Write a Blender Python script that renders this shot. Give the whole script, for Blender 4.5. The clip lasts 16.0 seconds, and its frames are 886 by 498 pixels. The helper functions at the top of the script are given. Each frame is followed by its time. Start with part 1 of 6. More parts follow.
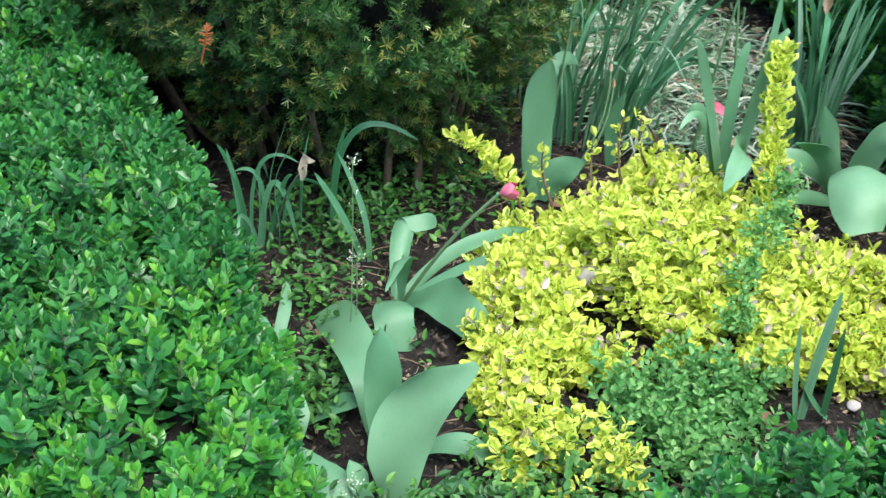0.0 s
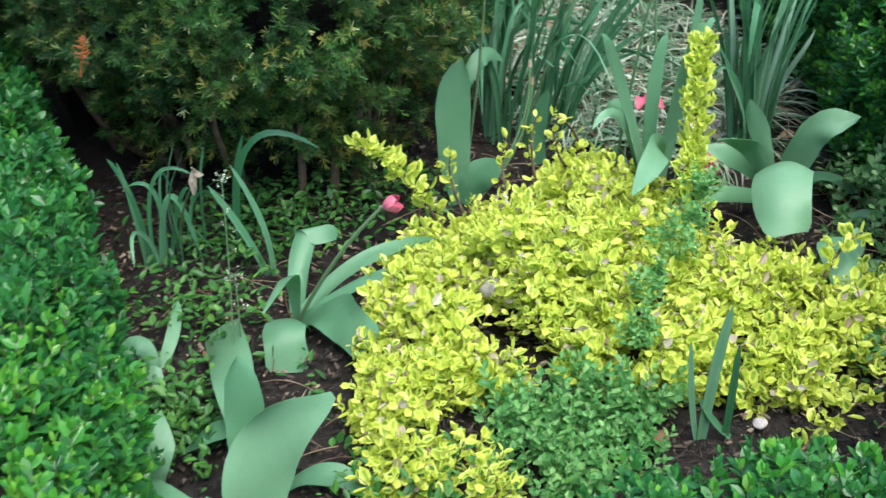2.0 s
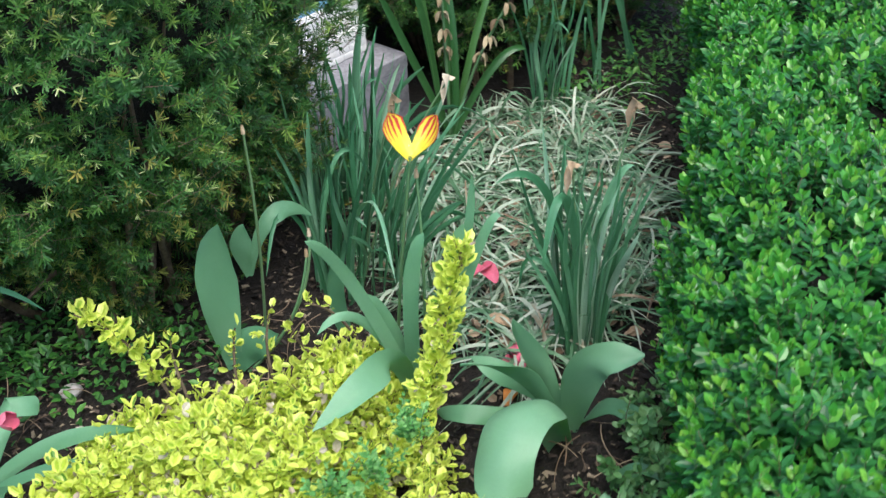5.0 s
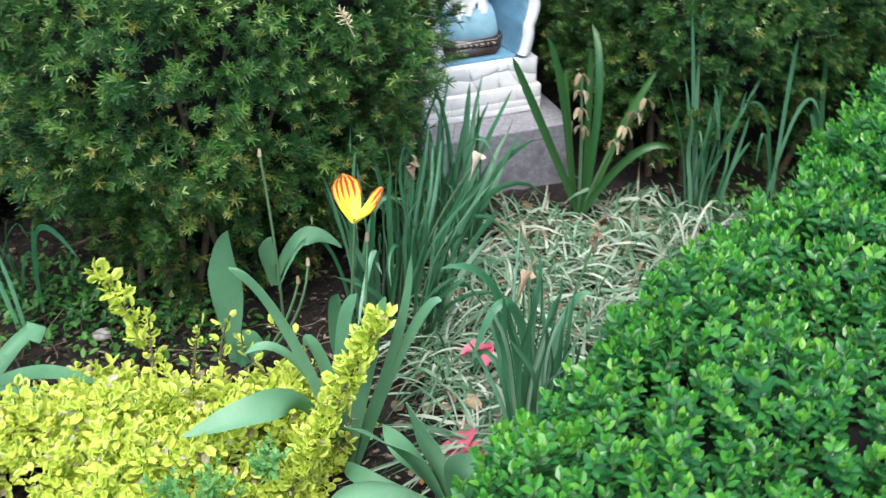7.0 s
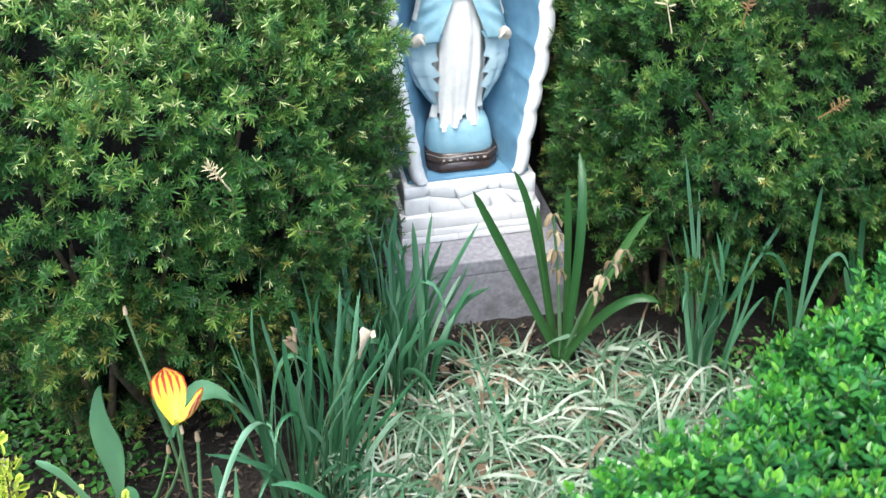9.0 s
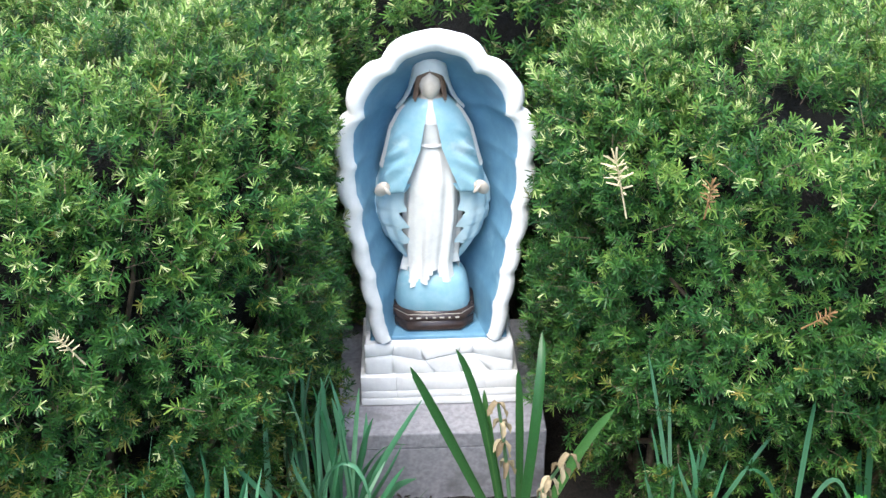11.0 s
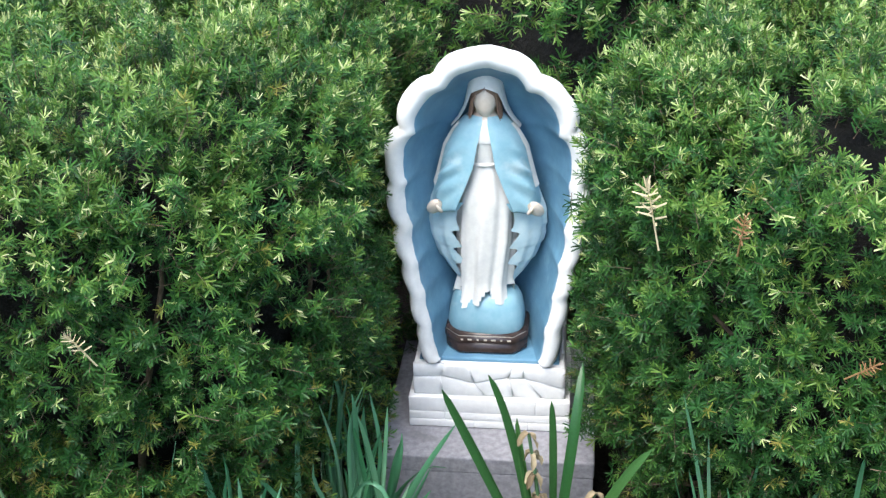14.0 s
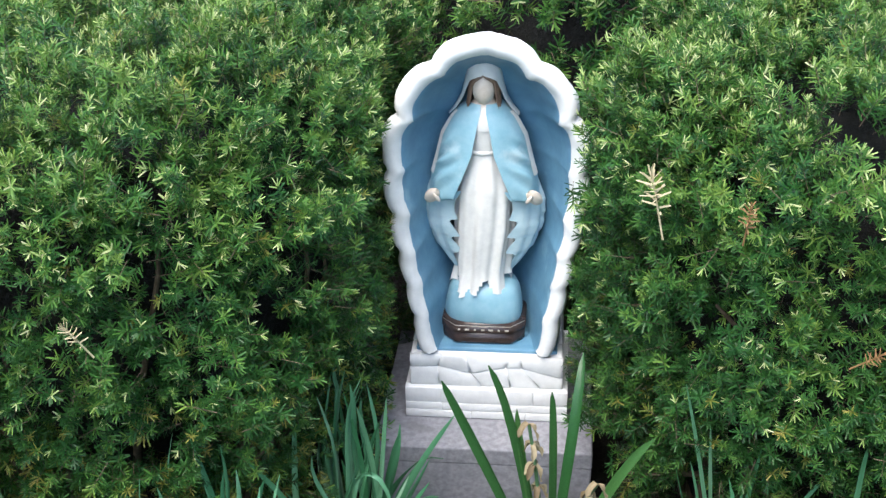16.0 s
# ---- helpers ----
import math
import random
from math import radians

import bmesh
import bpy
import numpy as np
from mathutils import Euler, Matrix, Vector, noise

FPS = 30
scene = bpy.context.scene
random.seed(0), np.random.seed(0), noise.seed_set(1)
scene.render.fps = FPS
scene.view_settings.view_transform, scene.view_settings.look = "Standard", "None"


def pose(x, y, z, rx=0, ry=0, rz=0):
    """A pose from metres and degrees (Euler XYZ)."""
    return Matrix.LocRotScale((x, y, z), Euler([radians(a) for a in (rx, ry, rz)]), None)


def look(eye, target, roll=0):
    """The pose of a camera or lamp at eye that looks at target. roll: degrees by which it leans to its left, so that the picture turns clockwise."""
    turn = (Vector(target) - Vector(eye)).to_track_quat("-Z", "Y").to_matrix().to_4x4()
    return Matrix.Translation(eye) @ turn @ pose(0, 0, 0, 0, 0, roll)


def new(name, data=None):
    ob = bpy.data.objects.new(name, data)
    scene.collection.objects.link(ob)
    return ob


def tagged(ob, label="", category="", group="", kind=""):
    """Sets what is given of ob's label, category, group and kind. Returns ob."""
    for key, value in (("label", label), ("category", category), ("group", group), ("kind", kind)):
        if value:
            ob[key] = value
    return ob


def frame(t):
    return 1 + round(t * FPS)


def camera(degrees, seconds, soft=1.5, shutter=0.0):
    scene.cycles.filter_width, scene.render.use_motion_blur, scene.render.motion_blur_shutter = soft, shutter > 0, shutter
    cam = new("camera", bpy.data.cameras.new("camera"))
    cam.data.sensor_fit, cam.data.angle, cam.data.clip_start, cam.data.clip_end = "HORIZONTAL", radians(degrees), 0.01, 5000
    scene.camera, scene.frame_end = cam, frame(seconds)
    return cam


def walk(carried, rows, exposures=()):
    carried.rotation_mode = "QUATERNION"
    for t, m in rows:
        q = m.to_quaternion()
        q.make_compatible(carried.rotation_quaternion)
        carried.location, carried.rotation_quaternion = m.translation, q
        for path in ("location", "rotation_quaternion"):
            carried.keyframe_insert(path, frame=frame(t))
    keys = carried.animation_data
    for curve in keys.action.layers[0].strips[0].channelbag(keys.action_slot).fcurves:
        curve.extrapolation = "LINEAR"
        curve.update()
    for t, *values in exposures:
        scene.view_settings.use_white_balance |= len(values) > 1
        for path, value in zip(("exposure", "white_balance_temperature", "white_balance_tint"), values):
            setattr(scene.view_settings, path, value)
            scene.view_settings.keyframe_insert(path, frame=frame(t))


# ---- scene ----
cam = camera(41.0, 16.0, soft=1.4, shutter=0.4)
PATH = [
    (0, (-2.447, -2.211, 1.271), (-1.191, -1.045, 0.241), 0.8),
    (0.5, (-2.384, -2.260, 1.265), (-1.209, -1.025, 0.220), -0.1),
    (1, (-2.319, -2.325, 1.274), (-1.169, -1.062, 0.234), -0.5),
    (1.5, (-2.252, -2.363, 1.279), (-1.080, -1.116, 0.243), -1.0),
    (2, (-2.169, -2.329, 1.269), (-0.983, -1.117, 0.209), -2.1),
    (2.5, (-2.075, -2.285, 1.281), (-0.828, -1.150, 0.206), -2.1),
    (3, (-1.978, -2.338, 1.294), (-0.769, -1.169, 0.212), -2.1),
    (3.5, (-1.839, -2.509, 1.340), (-0.676, -1.276, 0.279), -1.4),
    (4, (-1.621, -2.593, 1.361), (-0.507, -1.309, 0.307), -2.5),
    (4.5, (-1.373, -2.553, 1.397), (-0.379, -1.182, 0.332), -2.4),
    (4.7, (-1.277, -2.557, 1.438), (-0.352, -1.159, 0.348), -2.4),
    (6.8, (-0.406, -2.754, 1.535), (-0.180, -1.083, 0.460), -0.9),
    (7, (-0.327, -2.793, 1.564), (-0.190, -1.113, 0.487), 0.7),
    (7.5, (-0.168, -2.814, 1.619), (-0.170, -1.113, 0.568), -0.6),
    (8, (-0.084, -2.630, 1.642), (-0.094, -0.912, 0.618), -0.0),
    (8.5, (0.014, -2.468, 1.661), (-0.025, -0.783, 0.585), 0.2),
    (9, (0.212, -2.339, 1.679), (0.016, -0.675, 0.587), -1.1),
    (9.5, (0.381, -2.235, 1.711), (0.044, -0.582, 0.638), -1.1),
    (10, (0.457, -2.076, 1.700), (0.102, -0.404, 0.661), -1.1),
    (10.2, (0.466, -2.007, 1.710), (0.116, -0.328, 0.682), -0.6),
    (12.3, (0.728, -1.898, 1.678), (0.036, -0.274, 0.737), -2.0),
    (12.5, (0.717, -1.874, 1.677), (0.031, -0.252, 0.728), -2.0),
    (13, (0.714, -1.839, 1.678), (0.032, -0.223, 0.716), -1.1),
    (13.5, (0.739, -1.830, 1.682), (0.028, -0.226, 0.721), -1.6),
    (14, (0.745, -1.828, 1.684), (0.020, -0.230, 0.724), -1.7),
    (14.5, (0.742, -1.828, 1.681), (0.014, -0.234, 0.717), -1.6),
    (15, (0.741, -1.827, 1.679), (0.019, -0.239, 0.700), -1.7),
    (15.5, (0.735, -1.827, 1.678), (0.014, -0.238, 0.700), -1.5),
    (16, (0.711, -1.821, 1.675), (0.016, -0.221, 0.698), -1.3),
]
walk(cam, [(t, look(eye, target, roll)) for t, eye, target, roll in PATH],
     exposures=[(0, 1.85), (2.5, 1.58), (4.5, 1.52), (7, 1.7), (8.5, 1.93), (10, 2.08), (12, 1.9), (14, 1.82), (16, 1.72)])

# ---- world, sun, exposure ----
world = bpy.data.worlds.new("sky")
scene.world = world
world.use_nodes = True
wn = world.node_tree.nodes
sky = wn.new("ShaderNodeTexSky")
sky.sky_type, sky.sun_disc = "NISHITA", False
SUN_EL, SUN_AZ = radians(66), radians(190)
sky.sun_elevation, sky.sun_rotation = SUN_EL, SUN_AZ
sky.air_density, sky.dust_density = 1.0, 2.0
world.node_tree.links.new(sky.outputs[0], wn["Background"].inputs[0])
wn["Background"].inputs[1].default_value = 0.14
sun = new("sun", bpy.data.lights.new("sun", "SUN"))
sun.data.energy, sun.data.angle, sun.data.color = 1.8, radians(48), (1.0, 0.96, 0.9)
to_sun = Vector((math.sin(SUN_AZ) * math.cos(SUN_EL), math.cos(SUN_AZ) * math.cos(SUN_EL), math.sin(SUN_EL)))
sun.matrix_world = look(to_sun * 10, (0, 0, 0))

rng = np.random.default_rng(7)
TURN = radians(17.3)  # the shrine's heading


# ---- materials ----
def node_mat(name):
    m = bpy.data.materials.new(name)
    m.use_nodes = True
    nt = m.node_tree
    return m, nt, nt.nodes["Principled BSDF"], nt.nodes["Material Output"]


def ramp(nt, stops):
    r = nt.nodes.new("ShaderNodeValToRGB")
    r.color_ramp.elements[0].position, r.color_ramp.elements[0].color = stops[0][0], (*stops[0][1], 1)
    r.color_ramp.elements[1].position, r.color_ramp.elements[1].color = stops[-1][0], (*stops[-1][1], 1)
    for p, c in stops[1:-1]:
        r.color_ramp.elements.new(p).color = (*c, 1)
    return r


def tex_noise(nt, scale, detail=4, rough=0.6, coords=None):
    n = nt.nodes.new("ShaderNodeTexNoise")
    n.inputs["Scale"].default_value, n.inputs["Detail"].default_value, n.inputs["Roughness"].default_value = scale, detail, rough
    if coords is None:
        coords = nt.nodes.new("ShaderNodeTexCoord").outputs["Object"]
    nt.links.new(coords, n.inputs["Vector"])
    return n


def mixed(nt, a, b, fac, mode="MIX"):
    m = nt.nodes.new("ShaderNodeMix")
    m.data_type, m.blend_type = "RGBA", mode
    for sock, v in ((m.inputs[0], fac), (m.inputs[6], a), (m.inputs[7], b)):
        if isinstance(v, bpy.types.NodeSocket):
            nt.links.new(v, sock)
        elif isinstance(v, tuple):
            sock.default_value = (*v, 1)
        else:
            sock.default_value = v
    return m.outputs[2]


def bump(nt, bsdf, height, strength, distance=0.004):
    b = nt.nodes.new("ShaderNodeBump")
    b.inputs["Strength"].default_value, b.inputs["Distance"].default_value = strength, distance
    nt.links.new(height, b.inputs["Height"])
    nt.links.new(b.outputs[0], bsdf.inputs["Normal"])


def leaf_mat(name, stops, rough=0.45, clear=0.25, rim=None, patch=3.0, per_object=False, vein=None, spec=0.5, streak=None, grain=(0.6, 0.62, 0.55), coat=0.0, tone=False):
    """Foliage: colour from a random value per leaf and a slow patchiness, some light through the blade.
    rim: colour of the margin, by the rim attribute; vein: scale of lengthwise streaks."""
    m, nt, p, out = node_mat(name)
    r = ramp(nt, stops)
    if per_object:
        rnd = nt.nodes.new("ShaderNodeObjectInfo").outputs["Random"]
    else:
        rnd = nt.nodes.new("ShaderNodeNewGeometry").outputs["Random Per Island"]
    if tone:
        at = nt.nodes.new("ShaderNodeAttribute")
        at.attribute_name = "tone"
        rnd = mixed(nt, rnd, at.outputs["Fac"], 0.75)
    geo = nt.nodes.new("ShaderNodeNewGeometry").outputs["Position"]
    n = tex_noise(nt, patch, 3, 0.6, geo)
    mm = nt.nodes.new("ShaderNodeMath")
    mm.operation = "MULTIPLY_ADD"
    nt.links.new(n.outputs["Fac"], mm.inputs[0])
    mm.inputs[1].default_value, mm.inputs[2].default_value = 0.9, -0.45
    ad = nt.nodes.new("ShaderNodeMath")
    ad.operation, ad.use_clamp = "ADD", True
    nt.links.new(rnd, ad.inputs[0])
    nt.links.new(mm.outputs[0], ad.inputs[1])
    nt.links.new(ad.outputs[0], r.inputs[0])
    col = r.outputs[0]
    fine = tex_noise(nt, 220, 3, 0.6, geo)
    if rim:
        at = nt.nodes.new("ShaderNodeAttribute")
        at.attribute_name = "rim"
        wob = nt.nodes.new("ShaderNodeMath")
        wob.operation = "MULTIPLY_ADD"
        nt.links.new(fine.outputs["Fac"], wob.inputs[0])
        wob.inputs[1].default_value = 0.5
        nt.links.new(at.outputs["Fac"], wob.inputs[2])
        step = ramp(nt, [(rim[1] - 0.08, (0, 0, 0)), (rim[1] + 0.1, (1, 1, 1))])
        nt.links.new(wob.outputs[0], step.inputs[0])
        col = mixed(nt, col, rim[0], step.outputs[0])
    if vein:
        at = nt.nodes.new("ShaderNodeAttribute")
        at.attribute_name = "across"
        wv = nt.nodes.new("ShaderNodeTexWave")
        wv.inputs["Scale"].default_value, wv.inputs["Distortion"].default_value = vein, 0.6
        cb = nt.nodes.new("ShaderNodeCombineXYZ")
        nt.links.new(at.outputs["Fac"], cb.inputs[0])
        nt.links.new(cb.outputs[0], wv.inputs["Vector"])
        if streak:
            al = nt.nodes.new("ShaderNodeAttribute")
            al.attribute_name = "along"
            pr = nt.nodes.new("ShaderNodeMath")
            pr.operation = "MULTIPLY"
            nt.links.new(wv.outputs["Fac"], pr.inputs[0])
            nt.links.new(al.outputs["Fac"], pr.inputs[1])
            edge = ramp(nt, [(0.3, (0, 0, 0)), (0.45, (1, 1, 1))])
            nt.links.new(pr.outputs[0], edge.inputs[0])
            col = mixed(nt, col, streak, edge.outputs[0])
        else:
            col = mixed(nt, col, mixed(nt, col, (0.75, 0.8, 0.75), 0.8, "MULTIPLY"), wv.outputs["Fac"])
        bump(nt, p, wv.outputs["Fac"], 0.15, 0.002)
    col = mixed(nt, col, mixed(nt, col, grain, 1.0, "MULTIPLY"), fine.outputs["Fac"])
    nt.links.new(col, p.inputs["Base Color"])
    p.inputs["Roughness"].default_value = rough
    p.inputs["Specular IOR Level"].default_value = spec
    p.inputs["Coat Weight"].default_value, p.inputs["Coat Roughness"].default_value = coat, 0.2
    if clear:
        tr = nt.nodes.new("ShaderNodeBsdfTranslucent")
        nt.links.new(mixed(nt, col, (1.0, 1.05, 0.55), 0.6, "MULTIPLY"), tr.inputs["Color"])
        mx = nt.nodes.new("ShaderNodeMixShader")
        mx.inputs[0].default_value = clear
        nt.links.new(p.outputs[0], mx.inputs[1])
        nt.links.new(tr.outputs[0], mx.inputs[2])
        nt.links.new(mx.outputs[0], out.inputs["Surface"])
    return m


def solid_mat(name, a, b, scale=30, rough=0.7, bumps=0.3, big=4.0, stain=None, metal=0.0, dist=0.003):
    """A hard surface: two tones at two scales, grain relief and optional stains."""
    m, nt, p, out = node_mat(name)
    n1, n2 = tex_noise(nt, scale, 6, 0.65), tex_noise(nt, big, 4, 0.6)
    r = ramp(nt, [(0.35, a), (0.65, b)])
    nt.links.new(n1.outputs["Fac"], r.inputs[0])
    col = r.outputs[0]
    if stain:
        s = ramp(nt, [(stain[1], (0, 0, 0)), (stain[1] + 0.12, (1, 1, 1))])
        nt.links.new(n2.outputs["Fac"], s.inputs[0])
        col = mixed(nt, col, stain[0], s.outputs[0])
    nt.links.new(col, p.inputs["Base Color"])
    p.inputs["Roughness"].default_value, p.inputs["Metallic"].default_value = rough, metal
    bump(nt, p, n1.outputs["Fac"], bumps, dist)
    return m


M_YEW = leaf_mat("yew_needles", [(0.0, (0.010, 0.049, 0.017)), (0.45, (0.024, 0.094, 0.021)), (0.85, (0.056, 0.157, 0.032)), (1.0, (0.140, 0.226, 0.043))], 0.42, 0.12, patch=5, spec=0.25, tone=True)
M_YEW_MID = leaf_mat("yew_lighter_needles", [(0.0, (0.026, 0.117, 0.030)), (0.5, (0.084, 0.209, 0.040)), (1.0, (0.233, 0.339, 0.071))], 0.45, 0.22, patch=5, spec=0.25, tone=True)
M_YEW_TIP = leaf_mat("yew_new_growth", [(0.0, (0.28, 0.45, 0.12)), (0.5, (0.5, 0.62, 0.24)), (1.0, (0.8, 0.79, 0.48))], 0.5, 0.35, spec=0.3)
M_YEW_DRY = leaf_mat("yew_yellowed_needles", [(0.0, (0.12, 0.18, 0.03)), (0.6, (0.26, 0.28, 0.05)), (1.0, (0.3, 0.26, 0.06))], 0.6, 0.25)
M_STRAW = leaf_mat("bleached_needles", [(0.0, (0.55, 0.44, 0.26)), (1.0, (0.7, 0.6, 0.42))], 0.7, 0.2)
M_RUST = leaf_mat("rust_needles", [(0.0, (0.35, 0.09, 0.03)), (1.0, (0.5, 0.16, 0.05))], 0.7, 0.2)
M_BROWN = leaf_mat("brown_needles", [(0.0, (0.22, 0.1, 0.04)), (1.0, (0.4, 0.24, 0.11))], 0.7, 0.2)
M_TWIG = solid_mat("twig_bark", (0.05, 0.035, 0.022), (0.13, 0.095, 0.06), 60, 0.85, 0.6)
# near-black, so the deep shade inside the shrubs is put into the colour
M_INNER = solid_mat("painted_inner_shade", (0.001, 0.0013, 0.001), (0.005, 0.005, 0.003), 90, 1.0, 1.0, dist=0.02)
M_BOX = leaf_mat("boxwood_leaves", [(0.0, (0.022, 0.145, 0.042)), (0.5, (0.042, 0.225, 0.055)), (1.0, (0.075, 0.31, 0.065))], 0.3, 0.36, patch=4, spec=0.5)
M_BOX_TIP = leaf_mat("boxwood_new_leaves", [(0.0, (0.055, 0.3, 0.045)), (0.6, (0.11, 0.42, 0.055)), (1.0, (0.24, 0.55, 0.075))], 0.28, 0.42, spec=0.6)
M_DULLBOX = leaf_mat("dull_boxwood_leaves", [(0.0, (0.06, 0.2, 0.06)), (0.6, (0.14, 0.33, 0.12)), (1.0, (0.25, 0.45, 0.2))], 0.5, 0.35)
M_EUO = leaf_mat("golden_variegated_leaves", [(0.0, (0.11, 0.29, 0.04)), (0.2, (0.34, 0.54, 0.055)), (0.5, (0.57, 0.72, 0.07)), (1.0, (0.74, 0.83, 0.15))], 0.38, 0.42, rim=((0.8, 0.9, 0.19), 0.68), patch=4)
M_EUO_LEAF = leaf_mat("golden_leaf", [(0.0, (0.11, 0.29, 0.04)), (0.2, (0.34, 0.54, 0.055)), (0.5, (0.57, 0.72, 0.07)), (1.0, (0.74, 0.83, 0.15))], 0.38, 0.42, rim=((0.8, 0.9, 0.19), 0.68), patch=4, per_object=True)
M_EUO_OLD = leaf_mat("bleached_old_leaves", [(0.0, (0.3, 0.24, 0.16)), (1.0, (0.5, 0.46, 0.38))], 0.6, 0.1)
M_HERB = leaf_mat("green_shoot_leaves", [(0.0, (0.09, 0.32, 0.09)), (0.6, (0.2, 0.5, 0.16)), (1.0, (0.33, 0.6, 0.22))], 0.5, 0.45)
M_WEED = leaf_mat("weed_leaves", [(0.0, (0.02, 0.1, 0.02)), (0.6, (0.05, 0.2, 0.035)), (1.0, (0.11, 0.3, 0.05))], 0.5, 0.3)
M_TULIP = leaf_mat("tulip_leaf", [(0.0, (0.14, 0.375, 0.21)), (0.5, (0.205, 0.46, 0.27)), (1.0, (0.275, 0.54, 0.34))], 0.36, 0.5, per_object=True, vein=26, patch=9, spec=0.5, grain=(0.84, 0.85, 0.83))
M_DAFF = leaf_mat("daffodil_leaf", [(0.0, (0.055, 0.22, 0.1)), (0.5, (0.12, 0.35, 0.19)), (0.85, (0.21, 0.47, 0.29)), (1.0, (0.42, 0.64, 0.5))], 0.3, 0.4, per_object=True, vein=9, grain=(0.8, 0.82, 0.78))
M_HYA = leaf_mat("hyacinth_leaf", [(0.0, (0.035, 0.135, 0.04)), (1.0, (0.08, 0.21, 0.06))], 0.3, 0.3, per_object=True, vein=14)
M_STEM = leaf_mat("flower_stem", [(0.0, (0.1, 0.22, 0.1)), (1.0, (0.16, 0.28, 0.14))], 0.5, 0.1, per_object=True)
M_GRASS = leaf_mat("variegated_blades", [(0.0, (0.05, 0.15, 0.07)), (0.33, (0.12, 0.24, 0.14)), (0.58, (0.3, 0.39, 0.3)), (0.85, (0.5, 0.56, 0.48)), (0.93, (0.3, 0.23, 0.15)), (1.0, (0.17, 0.11, 0.07))], 0.55, 0.2, patch=8)
M_PAPER = leaf_mat("withered_flower", [(0.0, (0.4, 0.26, 0.15)), (0.5, (0.6, 0.44, 0.3)), (1.0, (0.8, 0.72, 0.6))], 0.7, 0.3, per_object=True)
M_WITHER = leaf_mat("dried_florets", [(0.0, (0.16, 0.11, 0.06)), (0.5, (0.36, 0.28, 0.17)), (1.0, (0.58, 0.48, 0.32))], 0.7, 0.2, per_object=True)
M_YELLOW = leaf_mat("yellow_petal", [(0.0, (0.95, 0.8, 0.05)), (0.6, (1.0, 0.86, 0.1)), (1.0, (0.97, 0.84, 0.42))], 0.4, 0.45, patch=30, vein=0.8, streak=(0.78, 0.09, 0.07))
M_PINK = leaf_mat("pink_petal", [(0.0, (0.6, 0.05, 0.16)), (1.0, (0.85, 0.25, 0.35))], 0.5, 0.35, patch=40)
M_ORANGE = leaf_mat("orange_petal", [(0.0, (0.5, 0.14, 0.03)), (1.0, (0.75, 0.33, 0.08))], 0.5, 0.3, patch=40)
M_DRYLEAF = leaf_mat("dry_fallen_leaf", [(0.0, (0.07, 0.04, 0.022)), (0.6, (0.16, 0.095, 0.05)), (1.0, (0.3, 0.2, 0.12))], 0.8, 0.1, patch=10)
M_LITTER = leaf_mat("tan_leaf_litter", [(0.0, (0.1, 0.065, 0.04)), (0.5, (0.22, 0.15, 0.1)), (1.0, (0.42, 0.32, 0.23))], 0.8, 0.1, patch=10)
M_WHITEFL = leaf_mat("white_florets", [(0.0, (0.7, 0.75, 0.66)), (1.0, (0.85, 0.87, 0.82))], 0.6, 0.3)
M_CHIP = leaf_mat("bark_chips", [(0.0, (0.008, 0.006, 0.005)), (0.55, (0.026, 0.019, 0.015)), (0.85, (0.085, 0.062, 0.045)), (1.0, (0.32, 0.26, 0.19))], 0.85, 0.0)
M_SOIL = solid_mat("dark_mulch_soil", (0.006, 0.005, 0.004), (0.028, 0.021, 0.015), 150, 0.95, 1.0, 6, dist=0.02)
M_LAWN = solid_mat("lawn_ground", (0.03, 0.07, 0.02), (0.07, 0.13, 0.035), 60, 0.9, 1.0, 3, stain=((0.09, 0.08, 0.04), 0.6), dist=0.02)
M_WHITE = solid_mat("white_masonry_paint", (0.66, 0.67, 0.67), (0.75, 0.76, 0.755), 40, 0.6, 0.25, 9, stain=((0.6, 0.61, 0.59), 0.62))
M_BLUE = solid_mat("niche_blue_paint", (0.095, 0.225, 0.34), (0.135, 0.285, 0.4), 26, 0.4, 0.25, 9, stain=((0.22, 0.38, 0.48), 0.6))
M_CLOAK = solid_mat("pale_blue_paint", (0.2, 0.385, 0.47), (0.265, 0.45, 0.53), 40, 0.35, 0.15, 14, stain=((0.38, 0.53, 0.59), 0.6))
M_LINING = solid_mat("faded_blue_white_paint", (0.4, 0.56, 0.62), (0.5, 0.63, 0.67), 40, 0.4, 0.15, 14, stain=((0.3, 0.48, 0.56), 0.6))
M_GOWN = solid_mat("cream_white_paint", (0.64, 0.64, 0.62), (0.73, 0.73, 0.7), 50, 0.45, 0.15, 10, stain=((0.66, 0.7, 0.71), 0.62))
M_SKIN = solid_mat("worn_cream_paint", (0.62, 0.52, 0.42), (0.72, 0.63, 0.54), 60, 0.5, 0.1)
M_HAIR = solid_mat("brown_paint", (0.16, 0.1, 0.07), (0.26, 0.17, 0.12), 60, 0.5, 0.2)
M_DARK = solid_mat("dark_brown_gloss_paint", (0.025, 0.016, 0.014), (0.05, 0.034, 0.03), 60, 0.25, 0.15)
M_GILT = solid_mat("worn_pale_line", (0.5, 0.45, 0.38), (0.65, 0.6, 0.52), 80, 0.5, 0.1)
M_CONC = solid_mat("grey_concrete", (0.17, 0.172, 0.195), (0.26, 0.262, 0.29), 90, 0.9, 0.5, 7, stain=((0.12, 0.12, 0.13), 0.58))
M_PINKSTONE = solid_mat("pinkish_stone", (0.3, 0.17, 0.15), (0.45, 0.28, 0.25), 50, 0.85, 0.5, 12)
